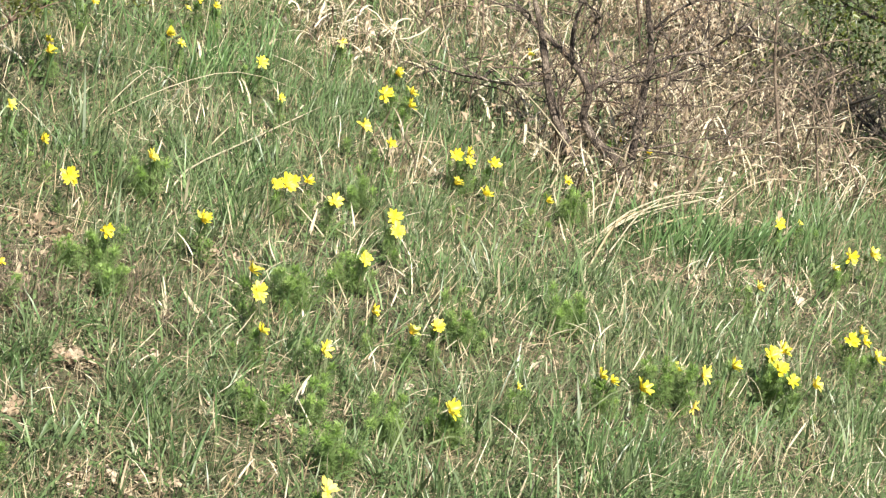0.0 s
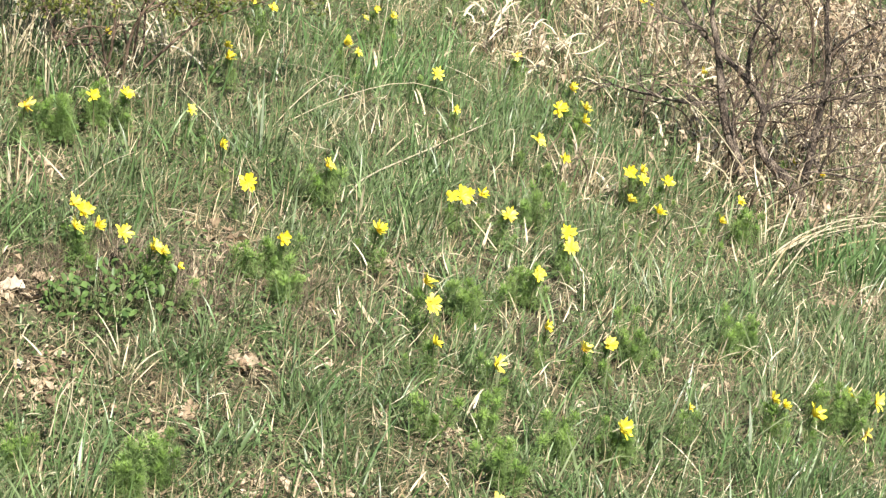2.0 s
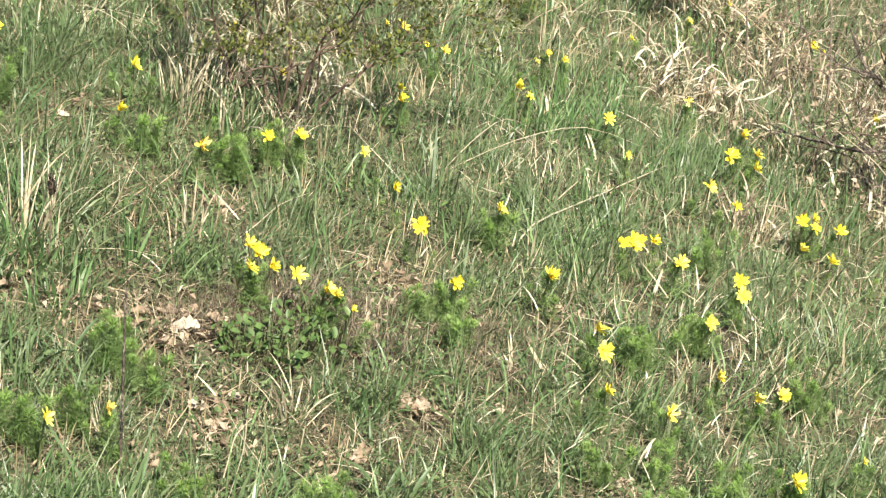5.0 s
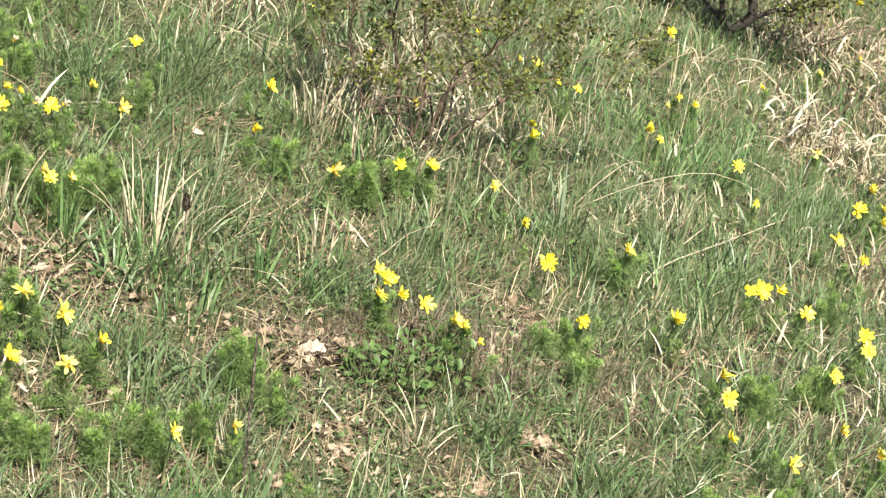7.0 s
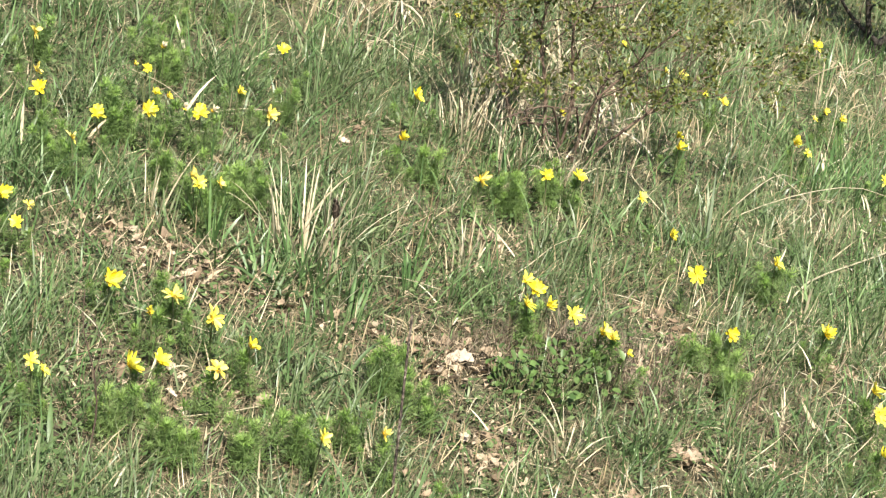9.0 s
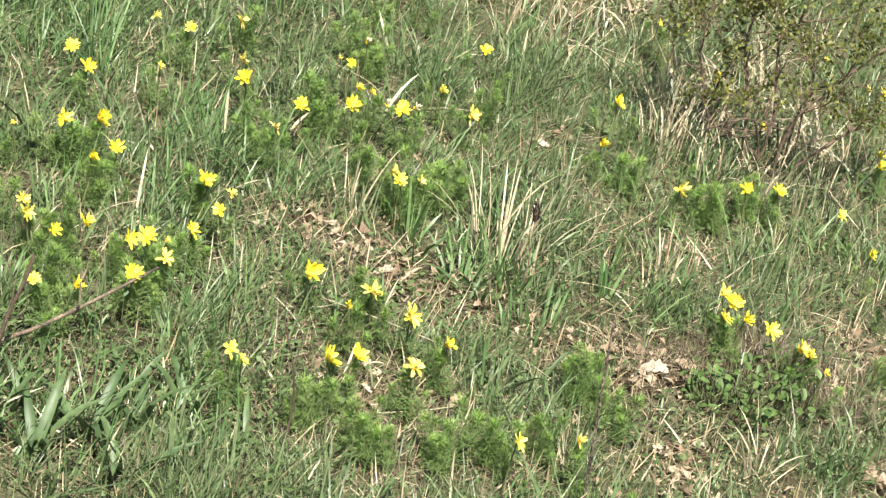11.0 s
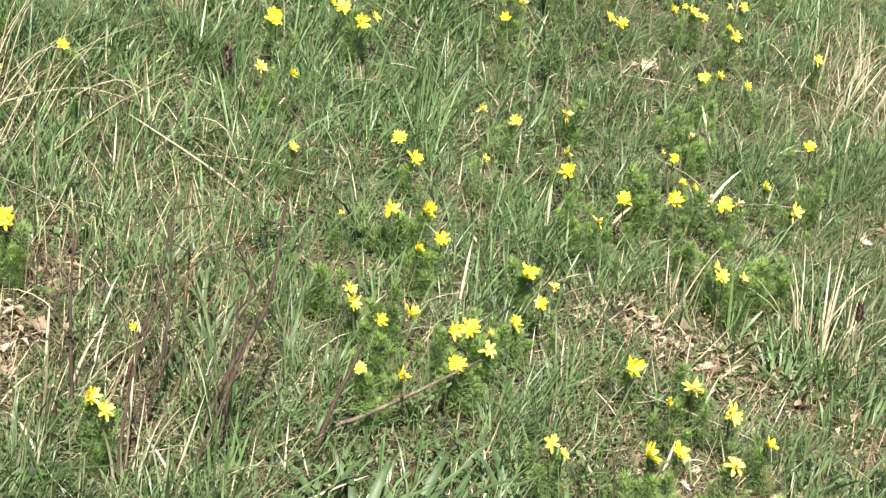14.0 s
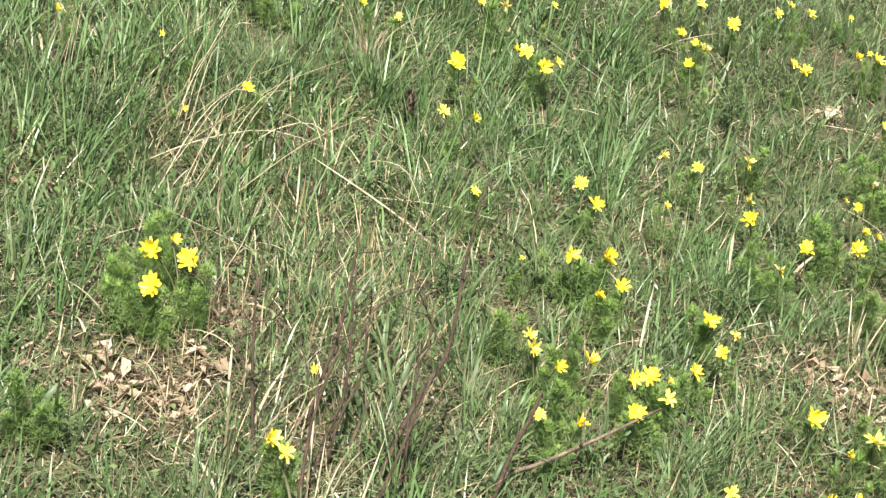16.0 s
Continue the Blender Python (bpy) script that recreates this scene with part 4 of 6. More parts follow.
o = np.arange(n)[:, None] * 4
stuff("small_herbs", "tiny leaves of clover and seedlings low in the grass", [(v, np.concatenate([o + np.array([[0, 1, 2]]), o + np.array([[0, 2, 3]])]))], M_SMALL)

# ---- last year's straw, standing and lying, and the litter under it ----
def across(n):
    """Mostly along the contour of the slope, where the wind has laid the blades."""
    return np.where(rng.random(n) < 0.5, 0.0, np.pi) + rng.normal(0, 0.8, n)


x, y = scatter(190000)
d = amount(DRY, x, y)
ok = rng.random(len(x)) < (0.08 + 0.25 * wobble(x, y, 1.1, 2.1) ** 2 + 0.32 * (1 - sward(x, y))) * np.clip(0.85 + 0.3 * x, 0.25, 1) + 0.55 * d + 0.55 * amount(BARE, x, y)
x, y, d = x[ok], y[ok], d[ok]
n = len(x)
flat = blades(rooted(x, y), rng.uniform(0.03, 0.14, n) * (1 + 0.6 * d) * np.sqrt(low(x, y)), rng.uniform(0.0012, 0.0036, n), combed(rng.uniform(0, 2 * np.pi, n), 1.0, x, y, 0.5), rng.uniform(0.2, 1.45, n), rng.uniform(-0.8, 1.4, n), 3)
sets = [flat, tussock_straw]
x, y = scatter(60000)
d = amount(DRY, x, y)
ok = rng.random(len(x)) < 0.75 * d * d
x, y = x[ok], y[ok]
n = len(x)
scrub = []
scrub.append(blades(rooted(x, y), rng.uniform(0.05, 0.22, n), rng.uniform(0.002, 0.006, n), across(n), rng.uniform(0.0, 1.4, n), rng.uniform(-1.5, 4.0, n), 4))
# curled blades matted together and caught in the scrub
x, y = zone(34000, 0.9, 4.6, 6.6, 11.5)
d = amount(DRY, x, y)
ok = rng.random(len(x)) < 0.9 * d * d
x, y, d = x[ok], y[ok], d[ok]
n = len(x)
scrub.append(blades(rooted(x, y, -0.2 * d * rng.random(n) ** 1.5), rng.uniform(0.03, 0.15, n), rng.uniform(0.003, 0.009, n), across(n), rng.uniform(0.0, 2.2, n), rng.uniform(-2.5, 2.5, n), 4))
stuff("dry_grass", "bleached dry grass, standing and flattened, from last year", sets, M_STRAW)
stuff("matted_straw", "brown and bleached straw matted under the thorn scrub", scrub, M_SCRUB)
# broad ribbons of withered blades that curl over and hang
ribbons = []
for m, x0, x1, y0, y1 in ((5200, 1.0, 4.2, 6.6, 10.5), (2400, -0.75, 0.45, 5.9, 7.3), (900, 0.3, 1.6, 7.0, 9.2)):
    x, y = zone(m, x0, x1, y0, y1)
    d = amount(DRY, x, y)
    ok = rng.random(m) < d ** 1.5
    x, y, d = x[ok], y[ok], d[ok]
    n = len(x)
    ribbons.append(blades(rooted(x, y, -0.16 * d * rng.random(n) ** 2), rng.uniform(0.06, 0.22, n), rng.uniform(0.0045, 0.0115, n), across(n), rng.uniform(0.0, 1.1, n), rng.uniform(0.6, 2.4, n), 5, droop=rng.uniform(-0.8, 1.9, n)))
x, y = scatter(3600)
ok = keep(x, y, 0.2, 0.0) & (rng.random(len(x)) < 1.1 - sward(x, y))
x, y = x[ok], y[ok]
n = len(x)
ribbons.append(blades(rooted(x, y, -rng.uniform(0.0, 0.035, n)), rng.uniform(0.03, 0.13, n), rng.uniform(0.0028, 0.006, n) + 0.004 * (rng.random(n) < 0.15), rng.uniform(0, 2 * np.pi, n), rng.uniform(0.3, 1.5, n), rng.uniform(-0.6, 1.3, n), 4))
x, y = zone(1700, 0.4, 2.7, 4.2, 7.0)
n = len(x)
ribbons.append(blades(rooted(x, y, -rng.uniform(0.0, 0.05, n)), rng.uniform(0.02, 0.09, n), rng.uniform(0.0022, 0.005, n), rng.uniform(0, 2 * np.pi, n), rng.uniform(0.3, 1.5, n), rng.uniform(-0.8, 1.3, n), 3))
stuff("withered_blades", "broad pale withered grass blades, curled and lying in the sward", ribbons, M_BLEACH)

x, y = scatter(560000)
b = amount(BARE, x, y)
ok = rng.random(len(x)) < 0.48 + 0.5 * b - 0.35 * amount(DRY, x, y) * (y > 6.6)
x, y = x[ok], y[ok]
n = len(x)
base = rooted(x, y, -0.002 - rng.uniform(0, 0.016, n))
stuff("plant_litter", "brown and tan shreds of dead grass on the soil",
      [blades(base, rng.uniform(0.012, 0.06, n), rng.uniform(0.002, 0.007, n), rng.uniform(0, 2 * np.pi, n), rng.uniform(1.1, 1.75, n), np.zeros(n), 1)], M_LITTER)

# crumpled brown leaves drifted under the thorn shrubs
x, y = zone(5200, 1.2, 4.6, 6.9, 11.5)
ok = rng.random(len(x)) < amount(DRY, x, y)
xh, yh = rng.normal(2.80, 0.17, 1100), rng.normal(9.72, 0.26, 1100)
xb, yb = scatter(90000, 3.2, 8.5)
bare = rng.random(len(xb)) < 1.0 * amount(BARE, xb, yb) ** 2
x, y = np.concatenate([xh, x[ok], xb[bare]]), np.concatenate([yh, y[ok], yb[bare]])
n, n_drift = len(x), ok.sum() + len(xh)
at = rooted(x, y, -np.where(np.arange(n) < n_drift, rng.uniform(0.005, 0.13, n), rng.uniform(0.002, 0.02, n)))
c = rng.uniform(0, 2 * np.pi, n)
size = np.where(np.arange(n) < n_drift, rng.uniform(0.007, 0.02, n), rng.uniform(0.005, 0.012, n) + 0.014 * rng.random(n) ** 4)[:, None]
e1 = np.stack([np.cos(c), np.sin(c), rng.uniform(-0.7, 0.7, n)], -1) * size
e2 = np.stack([-np.sin(c), np.cos(c), rng.uniform(-0.7, 0.7, n)], -1) * size * 0.6
up = np.stack([np.zeros(n), np.zeros(n), rng.uniform(0.3, 0.9, n)], -1) * size
v = np.stack([at - e1, at - 0.3 * e1 - e2 + up, at + e1, at + e2 + up, at], 1).reshape(-1, 3)
o = np.arange(n)[:, None] * 5
stuff("leaf_drift", "crumpled tan leaves drifted under the shrubs and into hollows", [(v, np.concatenate([o + np.array([[a, b, 4]]) for a, b in ((0, 1), (1, 2), (2, 3), (3, 0))]))], M_DRIFT)

# ---- low dry twigs of creeping subshrubs ----
sets = []
for cx, cy, r, cnt in ((0.13, 5.22, 0.14, 1.70), (0.33, 5.40, 0.15, 1.50), (0.03, 5.26, 0.10, 0.80), (-0.05, 5.23, 0.09, 0.50), (0.47, 5.13, 0.12, 0.50), (0.47, 5.23, 0.16, 0.70), (0.05, 5.28, 0.12, 0.40), (2.27, 5.48, 0.20, 0.50), (-1.81, 3.84, 0.20, 0.40), (1.49, 5.37, 0.15, 0.30), (-0.20, 6.35, 0.20, 0.25), (2.41, 8.17, 0.40, 0.30), (2.97, 8.64, 0.40, 0.35), (2.05, 7.30, 0.31, 0.25), (2.45, 7.80, 0.31, 0.30), (2.85, 8.20, 0.31, 0.30), (1.75, 7.55, 0.31, 0.15), (-0.12, 5.10, 0.08, 0.80), (-0.02, 5.08, 0.09, 1.00), (0.09, 5.12, 0.09, 1.00), (0.17, 5.10, 0.08, 0.70), (-0.22, 4.97, 0.08, 0.60), (-1.75, 4.10, 0.15, 0.50), (-1.97, 4.05, 0.07, 0.50), (-1.82, 3.98, 0.14, 0.40), (-2.08, 4.66, 0.08, 0.50), (-2.42, 4.66, 0.10, 0.30), (-0.90, 3.78, 0.07, 0.80), (-0.98, 3.72, 0.06, 0.50), (-2.17, 4.88, 0.10, 0.40), (0.65, 8.89, 0.30, 0.35), (1.23, 9.71, 0.30, 0.35), (-0.21, 6.63, 0.25, 0.15)):
    tall = 2.2 if r > 0.3 else 1.0
    cnt = int(cnt * 560 * tall)
    a, rr = rng.uniform(0, 2 * np.pi, cnt), r * np.sqrt(rng.random(cnt))
    x, y = cx + rr * np.cos(a), cy + rr * np.sin(a)
    sets.append(blades(rooted(x, y), rng.uniform(0.03, 0.10, cnt) * tall, rng.uniform(0.0011, 0.0023, cnt) * (1 + 0.4 * (tall > 1)), rng.uniform(0, 2 * np.pi, cnt), rng.uniform(0.3, 2.0, cnt), rng.uniform(-2.4, 2.4, cnt), 3))
stuff("dry_twigs", "thin grey-brown twigs of low subshrubs among the grass", sets, M_DRYTWIG)


# ---- shrubs ----
def twig_tree(r, p, d, length, radius, depth, out, tips, bushy=4, kink=0.45, sides=4):
    """Side branches that fork, kink and thin out."""
    pts, rad = [p], [radius]
    q, e = p.copy(), d.normalized()
    for i in range(3):
        e = (e + Vector((r.gauss(0, kink), r.gauss(0, kink), r.gauss(0.05, kink * 0.7))) * 0.5).normalized()
        q = q + e * (length / 3)
        pts.append(q.copy())
        rad.append(radius * (1 - 0.26 * (i + 1)))
        tips.append((q.copy(), e.copy()))
    out.append(tube(pts, rad, sides, 2 if sides > 3 else 1))
    if depth:
        for _ in range(bushy):
            i = r.randint(1, 3)
            s = (e + Vector((r.uniform(-1, 1), r.uniform(-1, 1), r.uniform(-0.5, 0.9))) * 1.1).normalized()
            twig_tree(r, pts[i].copy(), s, length * r.uniform(0.45, 0.8), radius * 0.58, depth - 1, out, tips, bushy, kink, 3)


def leaf_cloud(r, tips, per, size, material, spread=0.03):
    n = len(tips) * per
    g = np.random.default_rng(r.randint(0, 9999))
    at = np.repeat(np.array([tuple(p) for p, _ in tips]), per, axis=0) + g.normal(0, spread, (n, 3))
    u = g.normal(size=(n, 3))
    u /= np.linalg.norm(u, axis=1)[:, None]
    w = np.cross(u, g.normal(size=(n, 3)))
    w /= np.linalg.norm(w, axis=1)[:, None]
    s = size * g.uniform(0.5, 1.2, n)[:, None]
    fold = np.cross(u, w) * s * 0.18
    v = np.stack([at, at + u * s * 0.5 + w * s * 0.3 + fold, at + u * s, at + u * s * 0.5 - w * s * 0.3 + fold], 1).reshape(-1, 3)
    o = np.arange(n)[:, None] * 4
    t = np.concatenate([o + np.array([[0, 1, 2]]), o + np.array([[0, 2, 3]])])
    return tri_mesh("foliage", v, t, material)


def shrub(label, x, y, stems, seed, bark, twig, branch=(0.22, 0.006, 2, 3), per_stem=5, leaves=None, turn=0.0, low=1, leaf_from=-1.0, gaps=-1.0):
    """stems: lists of (right, back, up, radius) from the root upwards, in the shrub's own axes."""
    r = random.Random(seed)
    bush = thing("shrub", label, "shrub", at=(x, y, float(ground(x, y))), turn=turn)
    out, tips = [], []
    for s in stems:
        pts = [Vector(p[:3]) for p in s]
        v, t = tube(pts, [p[3] for p in s], 8)
        part("stem", tri_mesh("stem", v, t, bark), bush)
        for _ in range(per_stem):
            i = r.randint(min(low, len(pts) - 1), len(pts) - 1)
            f = r.random()
            p = pts[i - 1].lerp(pts[i], f)
            along = (pts[i] - pts[i - 1]).normalized()
            d = (along * 0.5 + Vector((r.uniform(-1, 1), r.uniform(-1, 1), r.uniform(-0.25, 0.7)))).normalized()
            twig_tree(r, p, d, branch[0] * r.uniform(0.6, 1.3), branch[1] * r.uniform(0.6, 1.2), branch[2], out, tips, branch[3])
    v, t = joined(out)
    part("fine_twig_tangle", tri_mesh("fine_twig_tangle", v, t, twig), bush)["kind"] = "stuff"
    if leaves:
        per, size, mat, spread = leaves
        part("foliage", leaf_cloud(r, [q for q in tips if q[0].z > leaf_from and noise.noise(q[0] * 11) > gaps], per, size, mat, spread), bush)["kind"] = "stuff"
    return bush


shrub("bare grey-brown thorn shrub with several crooked stems in dry grass", 1.96, 7.35, [
    [(-0.008, 0.0, -0.107, 0.021), (-0.069, 0.0, -0.009, 0.0191), (-0.134, 0.0, 0.108, 0.0173), (-0.19, 0.0, 0.215, 0.0154), (-0.224, 0.0, 0.316, 0.0135), (-0.249, 0.0, 0.408, 0.0116), (-0.275, 0.0, 0.499, 0.0097), (-0.306, 0.0, 0.587, 0.0079), (-0.302, 0.0, 0.738, 0.006)],
    [(0.101, 0.0, -0.025, 0.019), (0.032, 0.0, 0.081, 0.0171), (-0.036, 0.0, 0.128, 0.0152), (-0.09, 0.0, 0.202, 0.0134), (-0.086, 0.0, 0.294, 0.0115), (-0.155, 0.0, 0.384, 0.0096), (-0.25, 0.0, 0.456, 0.0077), (-0.358, 0.0, 0.54, 0.0059), (-0.433, 0.0, 0.658, 0.004)],
    [(-0.086, 0.0, 0.294, 0.01), (-0.058, 0.0, 0.325, 0.007), (-0.026, 0.0, 0.345, 0.004)],
    [(-0.155, 0.0, 0.384, 0.009), (-0.166, 0.0, 0.481, 0.0073), (-0.159, 0.0, 0.596, 0.0057), (-0.193, 0.0, 0.721, 0.004)],
    [(0.081, 0.04, -0.046, 0.015), (0.083, 0.04, 0.194, 0.0132), (0.084, 0.04, 0.321, 0.0114), (0.084, 0.04, 0.447, 0.0096), (0.044, 0.04, 0.62, 0.0078), (0.026, 0.04, 0.766, 0.006)],
    [(-0.226, 0.0, 0.296, 0.006), (-0.341, 0.0, 0.27, 0.0047), (-0.451, 0.0, 0.273, 0.0033), (-0.552, 0.0, 0.276, 0.002)],
    [(0.087, 0.04, 0.409, 0.006), (0.186, 0.04, 0.461, 0.0047), (0.262, 0.04, 0.487, 0.0033), (0.344, 0.04, 0.573, 0.002)],
    [(0.07, 0.04, 0.511, 0.005), (0.144, 0.04, 0.601, 0.0035), (0.237, 0.04, 0.675, 0.002)],
    [(0.087, 0.04, 0.194, 0.005), (0.131, 0.04, 0.311, 0.0035), (0.17, 0.04, 0.396, 0.002)],
    [(0.032, 0.0, 0.081, 0.006), (0.084, 0.0, 0.121, 0.004), (0.187, 0.0, 0.158, 0.002)],
    [(-0.191, 0.02, 0.207, 0.005), (-0.16, 0.02, 0.262, 0.004), (-0.113, 0.02, 0.426, 0.003), (-0.099, 0.02, 0.563, 0.002)],
], 3, M_BARK, M_BARK, (0.24, 0.0046, 2, 3), 5, turn=-0.26, low=2)

shrub("slender bare grey stems of a young shrub standing in straw", 2.62, 8.0, [
    [(0.139, 0.0, 0.006, 0.007), (0.072, 0.0, 0.272, 0.006), (0.024, 0.0, 0.474, 0.005), (-0.003, 0.0, 0.676, 0.004), (-0.047, 0.0, 0.83, 0.003)],
    [(0.27, 0.0, 0.003, 0.005), (0.217, 0.0, 0.219, 0.004), (0.188, 0.0, 0.319, 0.003), (0.179, 0.0, 0.465, 0.002)],
    [(0.397, 0.0, 0.064, 0.004), (0.307, 0.0, 0.217, 0.0032), (0.18, 0.0, 0.36, 0.0023), (0.077, 0.0, 0.485, 0.0015)],
], 4, M_TWIG, M_TWIG, (0.2, 0.0026, 1, 3), 4, turn=-0.32, low=2)

shrub("thorn shrub with small dark green leaves over tangled dry stems", 3.42, 8.62, [
    [(0.25, 0.0, -0.03, 0.020), (0.20, 0.0, 0.35, 0.016), (0.08, 0.0, 0.53, 0.013), (-0.14, 0.0, 0.60, 0.010), (-0.33, 0.0, 0.64, 0.006), (-0.5, 0.0, 0.75, 0.003)],
    [(0.25, 0.1, -0.03, 0.016), (0.05, 0.1, 0.06, 0.011), (-0.18, 0.1, 0.16, 0.007), (-0.35, 0.1, 0.3, 0.003)],
    [(0.3, 0.1, -0.03, 0.020), (0.4, 0.1, 0.4, 0.016), (0.35, 0.15, 0.8, 0.011), (0.2, 0.2, 1.25, 0.004)],
    [(0.2, 0.2, -0.03, 0.020), (0.1, 0.25, 0.5, 0.014), (0.0, 0.3, 0.9, 0.009), (-0.15, 0.3, 1.3, 0.004)],
], 5, M_DARKSHADEBARK, M_DARKSHADEBARK, (0.34, 0.007, 2, 3), 10, (10, 0.026, M_BUSHGREEN, 0.045), turn=-0.35, low=2, leaf_from=0.30, gaps=0.0)

shrub("low twiggy shrub with tiny opening olive-green leaves", -0.17, 6.37, [
    [(0.0, 0.0, -0.02, 0.006), (-0.02, 0.0, 0.18, 0.005), (-0.06, 0.0, 0.34, 0.004), (-0.05, 0.02, 0.46, 0.002)],
    [(-0.06, 0.02, -0.02, 0.005), (-0.12, 0.0, 0.15, 0.004), (-0.17, 0.0, 0.30, 0.003), (-0.16, 0.0, 0.48, 0.002)],
    [(0.08, 0.03, -0.02, 0.005), (0.10, 0.0, 0.16, 0.004), (0.18, 0.0, 0.28, 0.003), (0.29, 0.0, 0.42, 0.002)],
    [(0.03, -0.02, -0.02, 0.005), (0.05, -0.04, 0.18, 0.004), (0.02, -0.05, 0.4, 0.003), (0.08, -0.05, 0.48, 0.002)],
    [(0.10, 0.05, -0.02, 0.004), (0.22, 0.05, 0.12, 0.004), (0.30, 0.05, 0.2, 0.002), (0.38, 0.05, 0.3, 0.001)],
], 9, M_REDTWIG, M_REDTWIG, (0.25, 0.0024, 2, 3), 10, (6, 0.017, M_BUSHLEAF, 0.014), turn=0.03, low=2, gaps=0.04)

shrub("dark gnarled thorn bush with fresh green leaves on its twigs", 0.89, 8.84, [
    [(-0.03, 0.0, -0.04, 0.022), (0.0, 0.0, 0.06, 0.019), (0.055, 0.0, 0.13, 0.020), (0.04, 0.0, 0.24, 0.016), (0.07, 0.0, 0.4, 0.012), (0.0, 0.0, 0.6, 0.005)],
    [(0.055, 0.0, 0.12, 0.010), (0.12, 0.0, 0.16, 0.009), (0.18, 0.0, 0.19, 0.007), (0.28, 0.0, 0.27, 0.003)],
    [(-0.05, 0.02, -0.03, 0.013), (-0.045, 0.02, 0.08, 0.011), (-0.07, 0.02, 0.2, 0.010), (-0.12, 0.0, 0.5, 0.005)],
    [(0.0, 0.02, 0.06, 0.010), (-0.12, 0.02, 0.14, 0.007), (-0.2, 0.0, 0.26, 0.004), (-0.24, 0.0, 0.42, 0.002)],
    [(0.04, 0.03, 0.2, 0.009), (0.14, 0.03, 0.27, 0.007), (0.22, 0.0, 0.38, 0.003)],
], 13, M_DARKSHADEBARK, M_DARKSHADEBARK, (0.2, 0.005, 2, 4), 6, (4, 0.022, M_BUSHLEAF, 0.03), turn=-0.1, low=2, gaps=-0.05)

def bramble(x, y, n, reach, seed):
    """Dry canes that arch over one another, with short crooked side twigs."""
    r = random.Random(seed)
    canes = []
    for _ in range(n):
        a, h, bx, by = r.uniform(0, 6.28), r.uniform(0.12, 0.42), r.uniform(-0.18, 0.18), r.uniform(-0.18, 0.18)
        d = reach * r.uniform(0.5, 1.1)
        canes.append([(bx, by, -0.03, 0.0035), (bx + 0.2 * d * math.cos(a), by + 0.2 * d * math.sin(a), h * 0.7, 0.003), (bx + 0.55 * d * math.cos(a) + 0.03, by + 0.55 * d * math.sin(a), h, 0.0026), (bx + d * math.cos(a), by + d * math.sin(a) + 0.03, h * r.uniform(0.4, 1.1), 0.0014)])
    shrub("tangle of dry grey-brown canes caught in straw", x, y, canes, seed, *((M_REDSTEM, M_REDTWIG) if seed % 2 else (M_TWIG, M_TWIG)), (0.14, 0.0019, 1, 3), 4, low=2)


for x, y, n, reach, seed in ((2.10, 7.75, 11, 0.5, 31), (2.55, 8.15, 12, 0.5, 32), (1.72, 7.55, 7, 0.4, 33), (2.95, 8.35, 11, 0.5, 34), (2.35, 8.9, 8, 0.5, 35), (1.55, 8.3, 6, 0.4, 36), (-0.12, 6.45, 6, 0.3, 37)):
    bramble(x, y, n, reach, seed)

